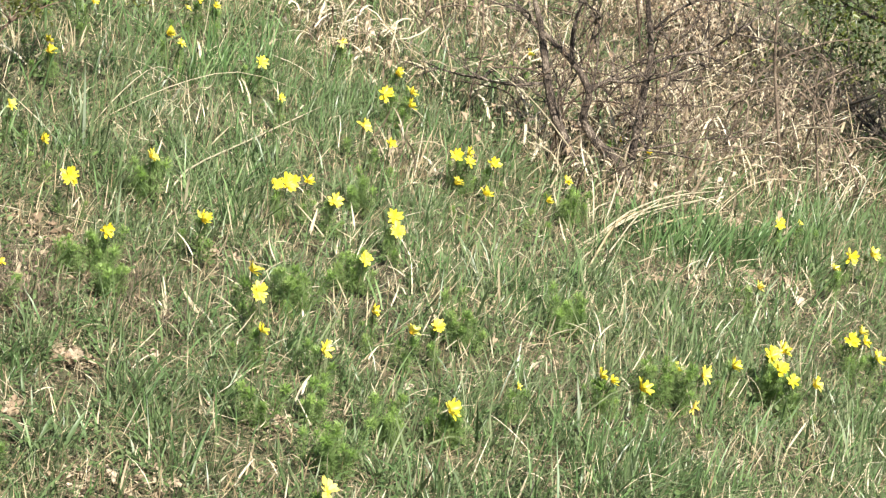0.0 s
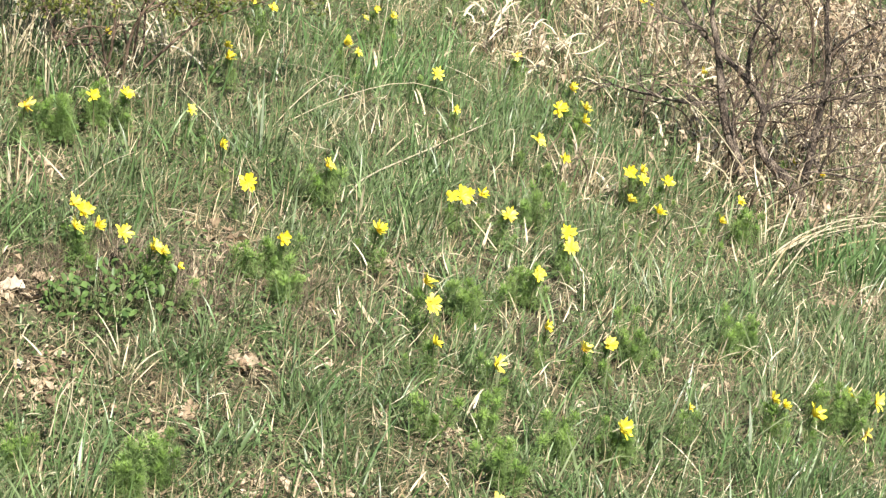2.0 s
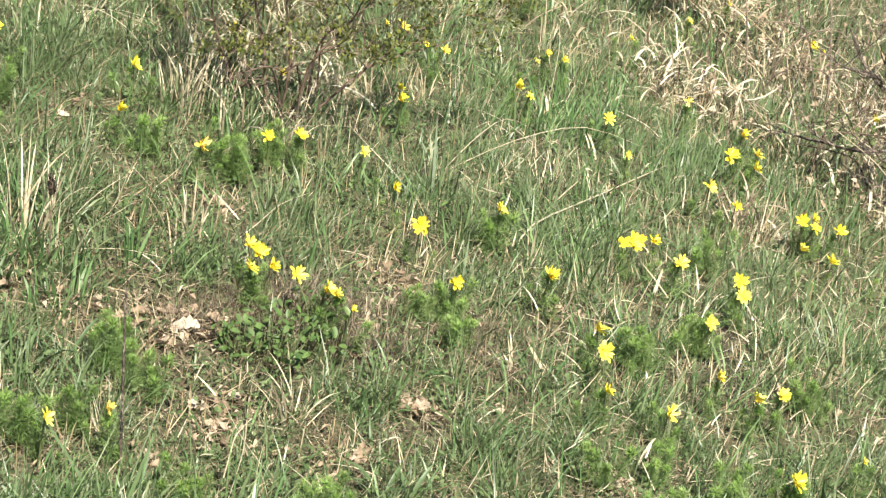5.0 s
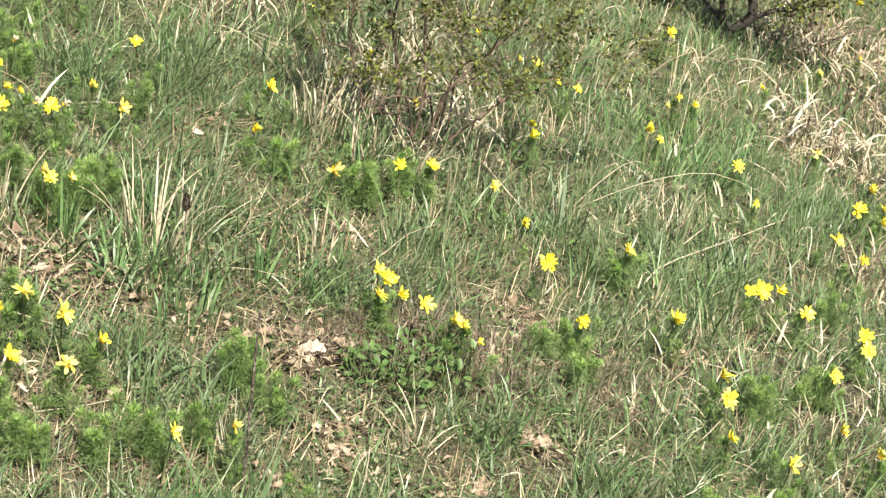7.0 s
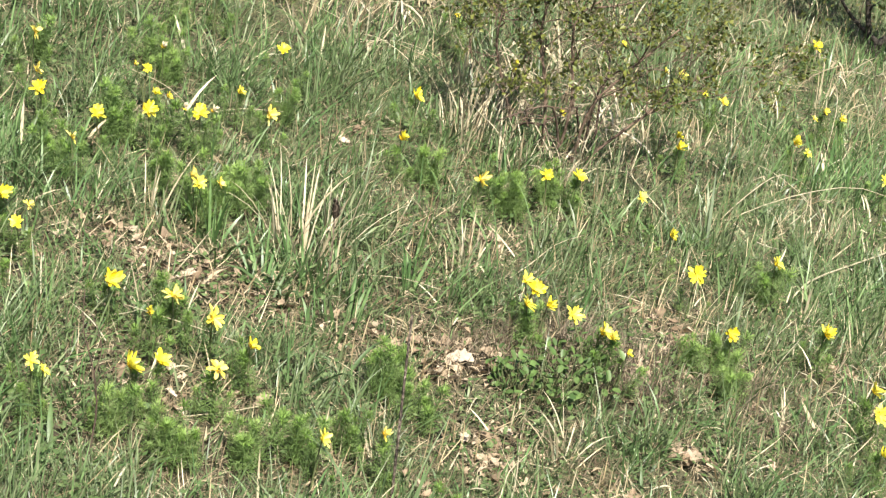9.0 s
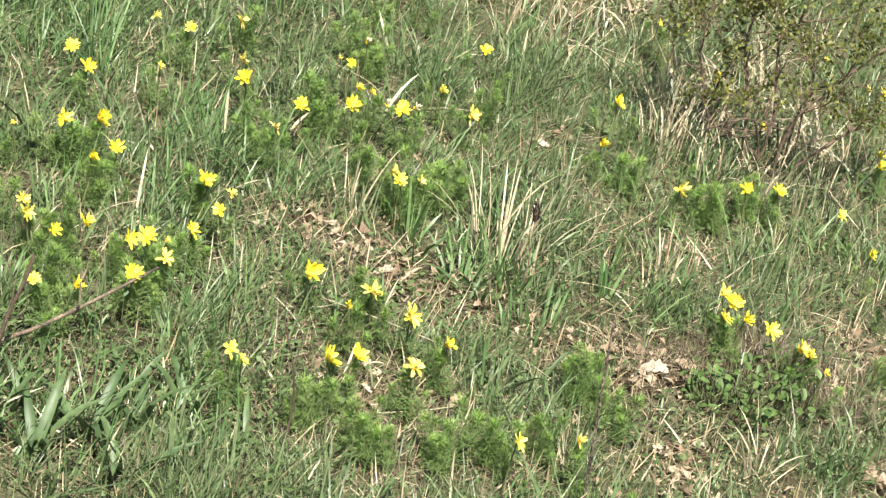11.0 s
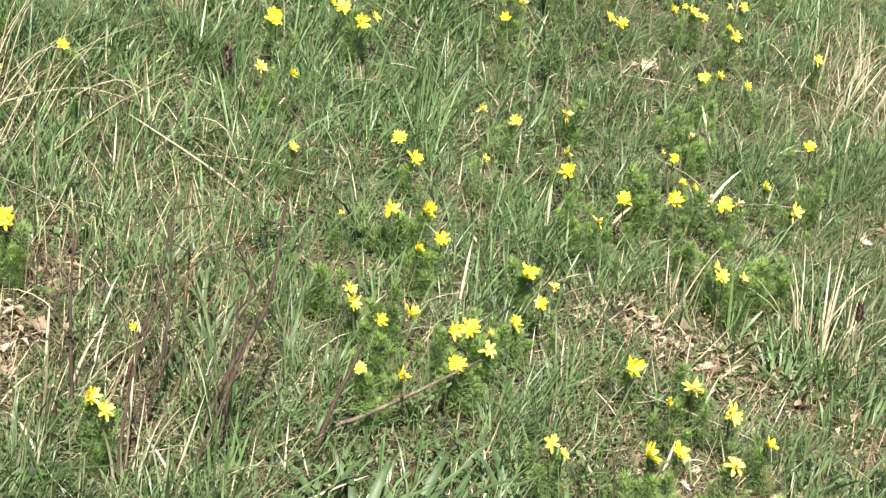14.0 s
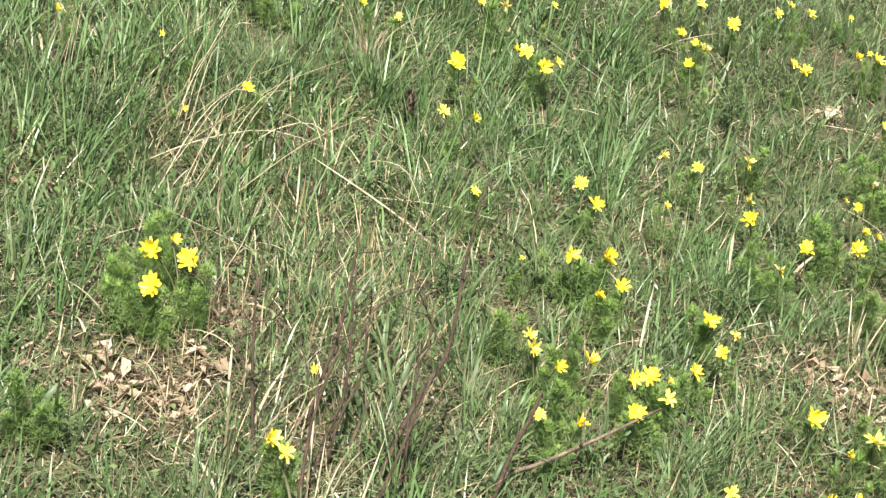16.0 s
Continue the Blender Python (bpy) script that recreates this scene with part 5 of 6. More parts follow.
shrub("leafless reddish-brown twig shrub rising from the grass", -1.60, 3.72, [
    [(0.055, 0.0, -0.139, 0.0053), (0.1, 0.0, 0.05, 0.0050), (0.13, 0.0, 0.143, 0.0045), (0.156, 0.0, 0.206, 0.0042), (0.175, 0.0, 0.252, 0.0037), (0.182, 0.0, 0.313, 0.0034), (0.185, 0.0, 0.361, 0.0031), (0.186, 0.0, 0.42, 0.0026), (0.192, 0.0, 0.473, 0.0023), (0.198, 0.0, 0.536, 0.0019), (0.209, 0.0, 0.589, 0.0015)],
    [(-0.129, 0.0, -0.078, 0.0042), (-0.143, 0.0, 0.09, 0.0036), (-0.149, 0.0, 0.152, 0.0031), (-0.155, 0.0, 0.243, 0.0026), (-0.157, 0.0, 0.302, 0.0021), (-0.159, 0.0, 0.371, 0.0015)],
    [(-0.149, 0.0, 0.152, 0.0022), (-0.169, 0.0, 0.198, 0.0015), (-0.198, 0.0, 0.249, 0.0010)],
    [(-0.042, 0.0, -0.068, 0.0044), (-0.012, 0.0, 0.082, 0.0039), (0.008, 0.0, 0.149, 0.0032), (0.011, 0.0, 0.239, 0.0026), (0.006, 0.0, 0.341, 0.0020), (0.006, 0.0, 0.4, 0.0014)],
    [(-0.019, 0.0, -0.054, 0.0035), (0.005, 0.0, 0.107, 0.0028), (0.035, 0.0, 0.198, 0.0019), (0.033, 0.0, 0.307, 0.0011)],
    [(0.279, 0.0, -0.079, 0.0048), (0.31, 0.0, 0.073, 0.0042), (0.335, 0.0, 0.149, 0.0034), (0.346, 0.0, 0.2, 0.0028)],
    [(0.122, 0.0, -0.062, 0.0029), (0.129, 0.0, 0.098, 0.0023), (0.129, 0.0, 0.214, 0.0017), (0.126, 0.0, 0.274, 0.0011)],
    [(0.175, 0.0, 0.252, 0.0020), (0.138, 0.0, 0.318, 0.0014), (0.123, 0.0, 0.37, 0.0009)],
    [(0.011, 0.0, 0.239, 0.0018), (0.034, 0.0, 0.296, 0.0013), (0.038, 0.0, 0.35, 0.0009)],
    [(-0.06, 0.12, -0.02, 0.0033), (-0.03, 0.12, 0.12, 0.0033), (-0.005, 0.12, 0.24, 0.0028), (0.01, 0.12, 0.43, 0.0011)],
    [(0.065, -0.129, -0.032, 0.0037), (0.110, -0.134, 0.131, 0.0029), (0.149, -0.124, 0.281, 0.0014)],
    [(-0.054, -0.209, -0.014, 0.0040), (-0.045, -0.200, 0.204, 0.0028), (-0.011, -0.211, 0.358, 0.0013)],
], 21, M_REDSTEM, M_REDSTEM, (0.13, 0.0018, 1, 2), 3, turn=0.4)

wiry = [
    [(0.0, 0.0, 0.0, 0.0022), (0.013, 0.0, 0.113, 0.0019), (0.002, 0.0, 0.202, 0.0015), (-0.024, 0.0, 0.287, 0.0011), (-0.028, 0.0, 0.364, 0.0008)],
    [(0.002, 0.0, 0.202, 0.0012), (0.011, 0.0, 0.249, 0.0009), (-0.0, 0.0, 0.291, 0.0006)],
]
shrub("thin dark wiry dead stem with a few side twigs", -0.829, 3.953, wiry, 22, M_REDSTEM, M_REDSTEM, (0.07, 0.0008, 1, 2), 4, turn=0.2, low=2)


# ---- broad leaves, herbs, stalks and fallen leaves ----
def long_leaf(k, wide):
    r = random.Random(500 + k)
    v, t = [], []
    n = 7
    for i in range(n + 1):
        f = i / n
        ang = 0.25 + 1.0 * f * r.uniform(0.8, 1.2)
        c = (0.0, 0.0) if i == 0 else (v[-2][0] + math.sin(ang) / n, v[-2][2] + math.cos(ang) / n)
        w = wide * math.sin(math.pi * (0.12 + 0.86 * f)) ** 0.8
        v += [(c[0], -w, c[1] + 0.3 * w), (c[0], 0, c[1]), (c[0], w, c[1] + 0.3 * w)]
    for i in range(n):
        for s in range(2):
            p = 3 * i + s
            t += [(p, p + 3, p + 4), (p, p + 4, p + 1)]
    return tri_mesh("leaf", v, t, M_BROAD)


LONG = [long_leaf(i, 0.055 + 0.012 * i) for i in range(4)]


def leaf_rosette(x, y, n, size, label="broad grey-green lance-shaped leaves in a loose rosette"):
    ob = thing("broadleaf_plant", label, "plant", "broad-leaved plants", at=(x, y, float(ground(x, y)) - 0.004))
    for i in range(n):
        slim = 0.65 if y < 4.2 or 0.1 < x < 0.3 else 0.5
        part("leaf", LONG[i % 4], ob, Matrix.Translation((rnd.uniform(-0.02, 0.02), rnd.uniform(-0.02, 0.02), 0)) @ Euler((rnd.uniform(-0.3, 0.3), rnd.uniform(-0.1, 0.35) if slim < 0.6 else rnd.uniform(-0.3, 0.2), 6.28 * i / n + rnd.uniform(-0.5, 0.5))).to_matrix().to_4x4() @ Matrix.Scale(size * rnd.uniform(0.7, 1.2), 4) @ Matrix.Diagonal((1, slim, 1, 1)))


for x, y, n, s in ((-1.17, 3.62, 8, 0.16), (-1.12, 3.75, 7, 0.15), (-1.06, 3.85, 7, 0.15), (-1.00, 3.95, 7, 0.13), (-1.04, 3.66, 7, 0.15), (-1.25, 3.75, 6, 0.13), (-0.90, 3.97, 4, 0.11), (-0.52, 4.54, 7, 0.12), (-0.64, 4.90, 6, 0.13), (-0.80, 4.95, 5, 0.13), (0.26, 4.44, 6, 0.11), (0.20, 4.42, 5, 0.10), (-1.59, 3.98, 5, 0.13), (-2.04, 3.42, 7, 0.12), (-1.88, 5.87, 3, 0.10), (-1.65, 4.09, 4, 0.12), (-1.62, 3.88, 4, 0.10), (-1.12, 3.96, 5, 0.12), (-1.27, 3.67, 6, 0.14), (-1.25, 3.98, 5, 0.08), (-1.68, 4.13, 4, 0.12), (-0.77, 4.51, 4, 0.09), (-0.47, 5.20, 4, 0.10), (0.20, 4.66, 5, 0.08), (0.63, 5.68, 3, 0.07), (0.53, 4.87, 4, 0.07), (-0.47, 4.65, 5, 0.11), (-0.88, 5.17, 4, 0.13), (-1.13, 4.24, 5, 0.07), (-1.36, 3.87, 6, 0.09)):
    leaf_rosette(x, y, n, s)


def round_leaf(k):
    r = random.Random(700 + k)
    v = [(0, 0, 0)] + [(0.5 + 0.5 * math.cos(c) * r.uniform(0.9, 1.1), 0.27 * math.sin(c) * r.uniform(0.85, 1.15), 0.08 * abs(math.sin(c))) for c in np.arange(-2.8, 2.81, 0.7)]
    return tri_mesh("leaf", v, [(0, i, i + 1) for i in range(1, len(v) - 1)], M_HERB)


ROUND = [round_leaf(i) for i in range(3)]


def herb(x, y, n, r, size=0.0165):
    z = float(ground(x, y))
    ob = thing("leafy_herb", "low herb with rounded dark green leaves", "plant", "low leafy herbs", at=(x, y, z))
    for i in range(n):
        a, d = rnd.uniform(0, 6.28), r * math.sqrt(rnd.random())
        lx, ly, lz = d * math.cos(a), d * math.sin(a), rnd.uniform(0.02, 0.07) * size / 0.0165
        v, t = tube([(lx * 0.5, ly * 0.5, -0.01), (lx * 0.8, ly * 0.8, lz * 0.6), (lx, ly, lz)], [0.001, 0.001, 0.0008], 3)
        stalk = part("stalk", tri_mesh("stalk", v, t, M_STEM), ob)
        part("leaf", rnd.choice(ROUND), ob, Matrix.Translation((lx, ly, lz)) @ Euler((rnd.uniform(-0.8, 0.8), rnd.uniform(-1.0, 0.3), rnd.uniform(0, 6.28))).to_matrix().to_4x4() @ Matrix.Scale(size * rnd.uniform(0.7, 1.3), 4))


for x, y, n, r in ((-0.06, 4.90, 90, 0.11), (-0.12, 4.88, 45, 0.06), (0.00, 4.97, 50, 0.08), (-0.01, 5.10, 35, 0.08), (0.07, 5.01, 35, 0.07), (-0.84, 4.50, 20, 0.06), (-1.17, 4.38, 20, 0.06), (-1.20, 4.18, 16, 0.06), (0.37, 5.96, 25, 0.08), (-2.45, 4.15, 20, 0.08), (-1.22, 4.12, 14, 0.05)):
    herb(x, y, n, r, 0.021 if n > 30 else 0.0165)


def dead_leaf_mesh(k, material):
    """A crumpled lobed oak-like leaf of unit length."""
    r = random.Random(900 + k)
    v, t = [], []
    n = 8
    for i in range(n + 1):
        f = i / n
        w = 0.34 * math.sin(math.pi * (0.06 + 0.9 * f)) * (1.0 if i % 2 else 0.66)
        for s in (-1, -0.45, 0, 0.45, 1):
            v.append((f - 0.5, s * w, 0.22 * abs(s) ** 1.5 * w * 3 * r.uniform(0.5, 1.2) + 0.10 * math.sin(5 * f + k) + r.uniform(-0.03, 0.03)))
    for i in range(n):
        for s in range(4):
            p = 5 * i + s
            t += [(p, p + 5, p + 6), (p, p + 6, p + 1)]
    return tri_mesh("fallen_leaf", v, t, material)


DEAD = [dead_leaf_mesh(i, M_DEADLEAF) for i in range(5)]
PALE_DEAD = [dead_leaf_mesh(i, M_BLEACHLEAF) for i in range(5)]


def fallen(x, y, size, lift=0.012, bleached=False):
    label = "bleached cream dead leaf caught on the short grass" if bleached else "tan crumpled dead leaf on the ground"
    ob = thing("fallen_leaf", label, "dead leaf", "fallen leaves", rnd.choice(PALE_DEAD if bleached else DEAD))
    ob.matrix_basis = Matrix.Translation((x, y, float(ground(x, y)) + lift)) @ Euler((rnd.uniform(-0.5, 0.5), rnd.uniform(-0.4, 0.4), rnd.uniform(0, 6.28))).to_matrix().to_4x4() @ Matrix.Scale(size, 4)


for px, py, pr, pa in BARE:
    for _ in range(int(1 + 4 * pa)):
        a, d = rnd.uniform(0, 6.28), pr * 0.9 * math.sqrt(rnd.random())
        fallen(px + d * math.cos(a), py + d * math.sin(a), rnd.uniform(0.02, 0.05), rnd.uniform(0.004, 0.018))
for x, y, s in FALLEN:
    fallen(x, y, 1.15 * s, 0.022, True)


def stalk(x, y, reach, rise, az, end=None, thick=0.0016, material=M_BLEACH):
    """A bent dry stalk: it starts in the sward, rises and comes down again by the given end height."""
    arch = end is not None
    end = end if arch else rise
    z = float(ground(x, y))
    ex, ey = x + reach * math.cos(az), y + reach * math.sin(az)
    dz = float(ground(ex, ey)) - z
    v, t = tube([(0, 0, 0), (reach * 0.3, 0, rise * (0.75 if arch else 0.4) + 0.3 * dz), (reach * 0.65, 0.01, rise * (1.0 if arch else 0.78) + 0.65 * dz), (reach, 0, end + dz)], [thick, thick, thick * 0.8, thick * 0.4], 4)
    thing("dry_stalk", "long bent straw-coloured dry grass stalk", "dry stalk", "dry stalks in the grass", tri_mesh("dry_stalk", v, t, material), (x, y, z - 0.003), az)


stalk(0.333, 6.454, 0.970, 0.11, 0.863, 0.03)
stalk(0.683, 6.536, 0.159, 0.03, 0.817)
stalk(1.757, 6.799, 0.735, 0.06, 0.948)
stalk(1.773, 6.787, 0.785, 0.10, 0.876)
stalk(1.774, 6.597, 0.599, 0.05, 1.150)
stalk(2.043, 7.221, 0.529, 0.08, 0.668)
stalk(1.271, 5.928, 0.231, 0.03, 1.922)
stalk(1.223, 5.914, 0.243, 0.02, 1.655)
stalk(2.402, 6.342, 0.726, 0.06, 1.119, 0.10)
stalk(2.787, 7.642, 0.824, 0.15, 0.993)
stalk(-0.180, 5.481, 0.330, 0.08, 1.080)
stalk(0.308, 6.391, 0.678, 0.10, 1.111, 0.02)
stalk(-0.254, 7.327, 0.679, 0.15, -1.111, 0.01)
stalk(0.250, 6.154, 0.234, 0.10, 2.555)
stalk(-0.099, 4.781, 0.050, 0.06, 1.214)
stalk(-0.476, 4.984, 0.122, 0.02, -0.292)
stalk(0.723, 8.299, 1.116, 0.12, -1.651, 0.01)
stalk(-2.064, 4.720, 0.355, 0.06, 0.323)
stalk(-2.546, 4.712, 0.353, 0.10, 1.475)
stalk(-2.403, 4.627, 0.347, 0.12, 1.657, 0.20)
stalk(-2.193, 4.307, 0.645, 0.12, 1.691)
stalk(-2.283, 4.714, 0.257, 0.08, 0.728, 0.02)
stalk(-2.073, 4.850, 0.288, 0.10, -0.522, 0.02)
stalk(-2.316, 3.917, 0.349, 0.04, 1.247)
stalk(-2.154, 4.618, 0.625, 0.08, -1.301)
stalk(-1.676, 3.776, 0.293, 0.05, -1.081)
stalk(-1.854, 6.091, 0.372, 0.06, 1.141)
stalk(-2.170, 5.324, 0.132, 0.10, 1.645, 0.10)
stalk(-2.393, 4.470, 0.485, 0.08, 0.889, 0.03)
stalk(-1.421, 6.254, 0.248, 0.03, 0.447)
stalk(1.365, 5.335, 0.056, 0.08, 0.487)
stalk(1.146, 5.852, 0.257, 0.02, 1.847)
stalk(-0.079, 4.864, 0.697, 0.05, -1.577)
stalk(-0.107, 4.257, 0.113, 0.12, 1.154, 0.15)
stalk(-0.528, 4.489, 0.311, 0.03, -2.183)
for _ in range(60):
    x, y = (float(v[0]) for v in scatter(60, 3.6, 8, lo=-30, hi=22))
    rise = rnd.uniform(0.02, 0.09)
    stalk(x, y, rnd.uniform(0.1, 0.35), rise, rnd.uniform(0, 6.28), rnd.choice((None, None, rise * 0.5)), rnd.uniform(0.0006, 0.0013))


# one long straight stem that lies on top of the sward
z = float(ground(0.52, 6.02))
v, t = tube([(-0.02, 0, -0.01), (0.09, 0, 0.045), (0.55, 0.004, -0.035), (1.11, 0, -0.130)], [0.0028, 0.0027, 0.0024, 0.0016], 5)
thing("dry_stalk", "long straight pale stem lying across the grass", "dry stalk", "dry stalks in the grass", tri_mesh("dry_stalk", v, t, M_BLEACH), (0.520, 6.02, z), 1.12)


# stalks fallen across one another in the scrub
for _ in range(70):
    x, y = rnd.uniform(1.3, 3.6), rnd.uniform(7.0, 9.5)
    if y > 5.0 + 1.05 * x:
        stalk(x, y, rnd.uniform(0.2, 0.6), rnd.uniform(0.08, 0.35), rnd.uniform(0, 6.28), None, rnd.uniform(0.0015, 0.003), rnd.choice((M_BLEACH, M_STRAW, M_DRYTWIG)))


def straw_tuft(x, y, n, h, r=0.05, label="tuft of bleached dry grass blades standing upright"):
    g = np.random.default_rng(int(abs(x * 1000)) + n)
    a, d = g.uniform(0, 2 * np.pi, n), r * np.sqrt(g.random(n))
    base = np.stack([d * np.cos(a), d * np.sin(a), np.full(n, -0.008)], -1)
    v, t = blades(base, h * g.uniform(0.4, 1.15, n), g.uniform(0.0026, 0.006, n), a, 0.05 + 0.5 * d / r * g.random(n), g.uniform(-0.2, 0.6, n), 5, droop=g.uniform(-0.2, 0.7, n))
    thing("straw_tuft", label, "grass tuft", "dry grass tufts", tri_mesh("straw_tuft", v, t, M_BLEACH), (x, y, float(ground(x, y))))


for x, y, n, h, r in ((-0.63, 5.15, 26, 0.23, 0.05), (-0.68, 5.18, 14, 0.24, 0.03), (-0.59, 5.26, 14, 0.20, 0.04), (-0.29, 5.38, 8, 0.13, 0.02), (-0.54, 5.07, 10, 0.15, 0.03), (-0.97, 5.06, 14, 0.17, 0.04), (0.71, 6.75, 8, 0.07, 0.03), (0.69, 6.60, 8, 0.07, 0.02), (1.24, 6.78, 40, 0.16, 0.07), (1.85, 6.80, 30, 0.20, 0.08), (-0.87, 6.52, 14, 0.14, 0.03), (-2.28, 5.40, 24, 0.14, 0.03), (-2.56, 5.09, 10, 0.15, 0.04), (0.42, 7.98, 30, 0.16, 0.08), (0.67, 8.03, 20, 0.20, 0.06), (-0.02, 7.66, 12, 0.15, 0.05), (-0.43, 6.70, 16, 0.20, 0.05), (0.26, 6.99, 10, 0.12, 0.04), (0.04, 4.71, 12, 0.13, 0.03), (0.02, 4.71, 10, 0.15, 0.02), (0.01, 4.65, 12, 0.13, 0.03), (0.50, 5.21, 6, 0.10, 0.02), (-1.65, 3.86, 10, 0.20, 0.06), (-1.78, 3.66, 12, 0.20, 0.06), (-0.35, 6.45, 14, 0.18, 0.06), (-0.26, 6.33, 12, 0.14, 0.06), (-0.09, 6.58, 12, 0.15, 0.06), (-0.03, 7.23, 10, 0.16, 0.05), (-0.25, 6.93, 10, 0.20, 0.06), (2.74, 8.35, 8, 0.20, 0.10), (1.75, 7.39, 14, 0.20, 0.08), (1.65, 7.76, 14, 0.20, 0.08), (1.96, 8.54, 14, 0.20, 0.08), (-1.57, 3.55, 9, 0.20, 0.04), (-1.50, 3.52, 8, 0.18, 0.04), (-1.62, 3.95, 7, 0.20, 0.05), (-1.76, 3.80, 7, 0.20, 0.05), (-0.40, 6.38, 22, 0.24, 0.06), (-0.42, 6.24, 16, 0.18, 0.06), (-0.33, 6.30, 18, 0.17, 0.07), (-0.20, 6.24, 16, 0.14, 0.07), (-0.08, 6.36, 16, 0.16, 0.08), (0.04, 6.45, 12, 0.15, 0.07), (-0.30, 6.60, 14, 0.22, 0.07), (0.12, 6.70, 10, 0.16, 0.06), (-0.79, 4.56, 5, 0.12, 0.02), (0.17, 4.57, 6, 0.09, 0.03), (1.18, 5.34, 5, 0.09, 0.03), (1.67, 5.90, 8, 0.10, 0.04), (-0.28, 5.42, 12, 0.15, 0.05), (-0.90, 6.74, 14, 0.20, 0.07), (-0.80, 6.80, 14, 0.24, 0.07), (-0.96, 6.88, 12, 0.22, 0.07), (-0.72, 6.72, 12, 0.18, 0.06), (-0.86, 7.02, 12, 0.22, 0.07), (-0.37, 6.18, 18, 0.19, 0.06), (-0.27, 6.14, 16, 0.16, 0.06), (-0.14, 6.18, 16, 0.15, 0.07), (0.00, 6.26, 14, 0.14, 0.06)):
    straw_tuft(x, y, n, h, r)



def broad_blades(x, y, n, h, r, label="tuft of broad upright green grass blades"):
    """Wide young blades that stand up from one root."""
    g = np.random.default_rng(int(abs(y * 1000)) + n)
    a, d = g.uniform(0, 2 * np.pi, n), r * np.sqrt(g.random(n))
    base = np.stack([d * np.cos(a), d * np.sin(a), np.full(n, -0.008)], -1)
    v, t = blades(base, h * g.uniform(0.55, 1.1, n), g.uniform(0.005, 0.0095, n), a, 0.08 + 0.45 * d / r * g.random(n), g.uniform(0.0, 0.8, n), 4)
    thing("grass_tuft", label, "grass tuft", "green grass tufts", tri_mesh("grass_tuft", v, t, M_FRESH), (x, y, float(ground(x, y))))


for x, y, n, h, r in ((-0.68, 4.95, 16, 0.15, 0.04), (-0.63, 5.06, 18, 0.16, 0.05), (-0.57, 5.02, 14, 0.14, 0.05), (-0.49, 4.90, 16, 0.12, 0.06), (-0.53, 4.80, 14, 0.11, 0.05), (-0.82, 5.08, 14, 0.16, 0.03), (-0.38, 5.18, 12, 0.13, 0.04), (-2.40, 4.22, 26, 0.11, 0.09), (-2.30, 4.25, 22, 0.10, 0.08), (-2.22, 4.70, 16, 0.14, 0.06), (-2.55, 4.75, 18, 0.15, 0.07), (0.74, 7.05, 14, 0.17, 0.05), (0.66, 7.25, 14, 0.16, 0.06), (2.00, 6.76, 34, 0.15, 0.07), (2.12, 6.72, 36, 0.15, 0.07), (2.19, 6.92, 36, 0.16, 0.07), (2.32, 6.96, 34, 0.16, 0.07), (2.08, 6.90, 32, 0.15, 0.07), (2.25, 6.80, 34, 0.15, 0.07), (2.42, 7.02, 30, 0.15, 0.07), (1.95, 6.88, 26, 0.14, 0.07), (2.55, 7.05, 18, 0.16, 0.07), (2.35, 6.95, 16, 0.15, 0.07), (1.62, 5.02, 16, 0.13, 0.07), (1.78, 5.0, 14, 0.12, 0.06), (-1.20, 3.80, 12, 0.13, 0.05), (-1.05, 4.05, 10, 0.11, 0.05), (-1.42, 3.62, 14, 0.15, 0.06)):
    broad_blades(x, y, n, h, r)


def stalk_bundle(x, y, n, reach, rise, az, spread, stout=1.0, fan=0.3):
    """Dry stalks blown over the same way."""
    for _ in range(n):
        h = rise * rnd.uniform(0.6, 1.2)
        stalk(x + rnd.uniform(-spread, spread), y + rnd.uniform(-spread, spread), reach * rnd.uniform(0.6, 1.2), h, az + rnd.uniform(-fan, fan), rnd.choice((None, None, h * 0.7 if stout == 1.0 else None)) if stout == 1.0 or rnd.random() < 0.75 else h * rnd.uniform(0.75, 1.2), stout * rnd.uniform(0.0007, 0.0015), rnd.choice((M_STRAW, M_STRAW, M_BLEACH, M_DRYTWIG) if stout == 1.0 else (M_BLEACH, M_BLEACH, M_STRAW)))


stalk_bundle(-2.37, 4.48, 8, 0.48, 0.16, 1.54, 0.09)
stalk_bundle(-2.24, 4.39, 6, 0.49, 0.14, 1.58, 0.08)
stalk_bundle(-2.57, 4.55, 8, 0.26, 0.15, 1.63, 0.10)
stalk_bundle(-2.07, 4.85, 8, 0.32, 0.05, -0.69, 0.07)
stalk_bundle(-2.28, 4.55, 8, 0.35, 0.14, 1.56, 0.10)
stalk_bundle(-2.24, 5.35, 5, 0.27, 0.10, 1.23, 0.08)
stalk_bundle(1.74, 6.60, 5, 0.70, 0.14, 0.82, 0.025, 3.2, 0.07)
stalk_bundle(1.74, 6.36, 2, 0.70, 0.14, 1.02, 0.03, 2.8, 0.06)
stalk_bundle(2.05, 7.25, 3, 0.40, 0.10, 0.45, 0.06, 1.8, 0.25)
stalk_bundle(2.25, 7.20, 2, 0.55, 0.22, 0.58, 0.03, 1.2)
stalk_bundle(2.88, 7.73, 3, 0.42, 0.19, 0.94, 0.03, 1.5)
stalk_bundle(0.34, 8.02, 7, 0.23, 0.05, -1.28, 0.03, 1.6)
stalk_bundle(0.24, 7.97, 6, 0.15, 0.05, -0.27, 0.03, 1.5)
stalk_bundle(1.75, 7.28, 7, 0.16, 0.07, 2.10, 0.03, 1.6)
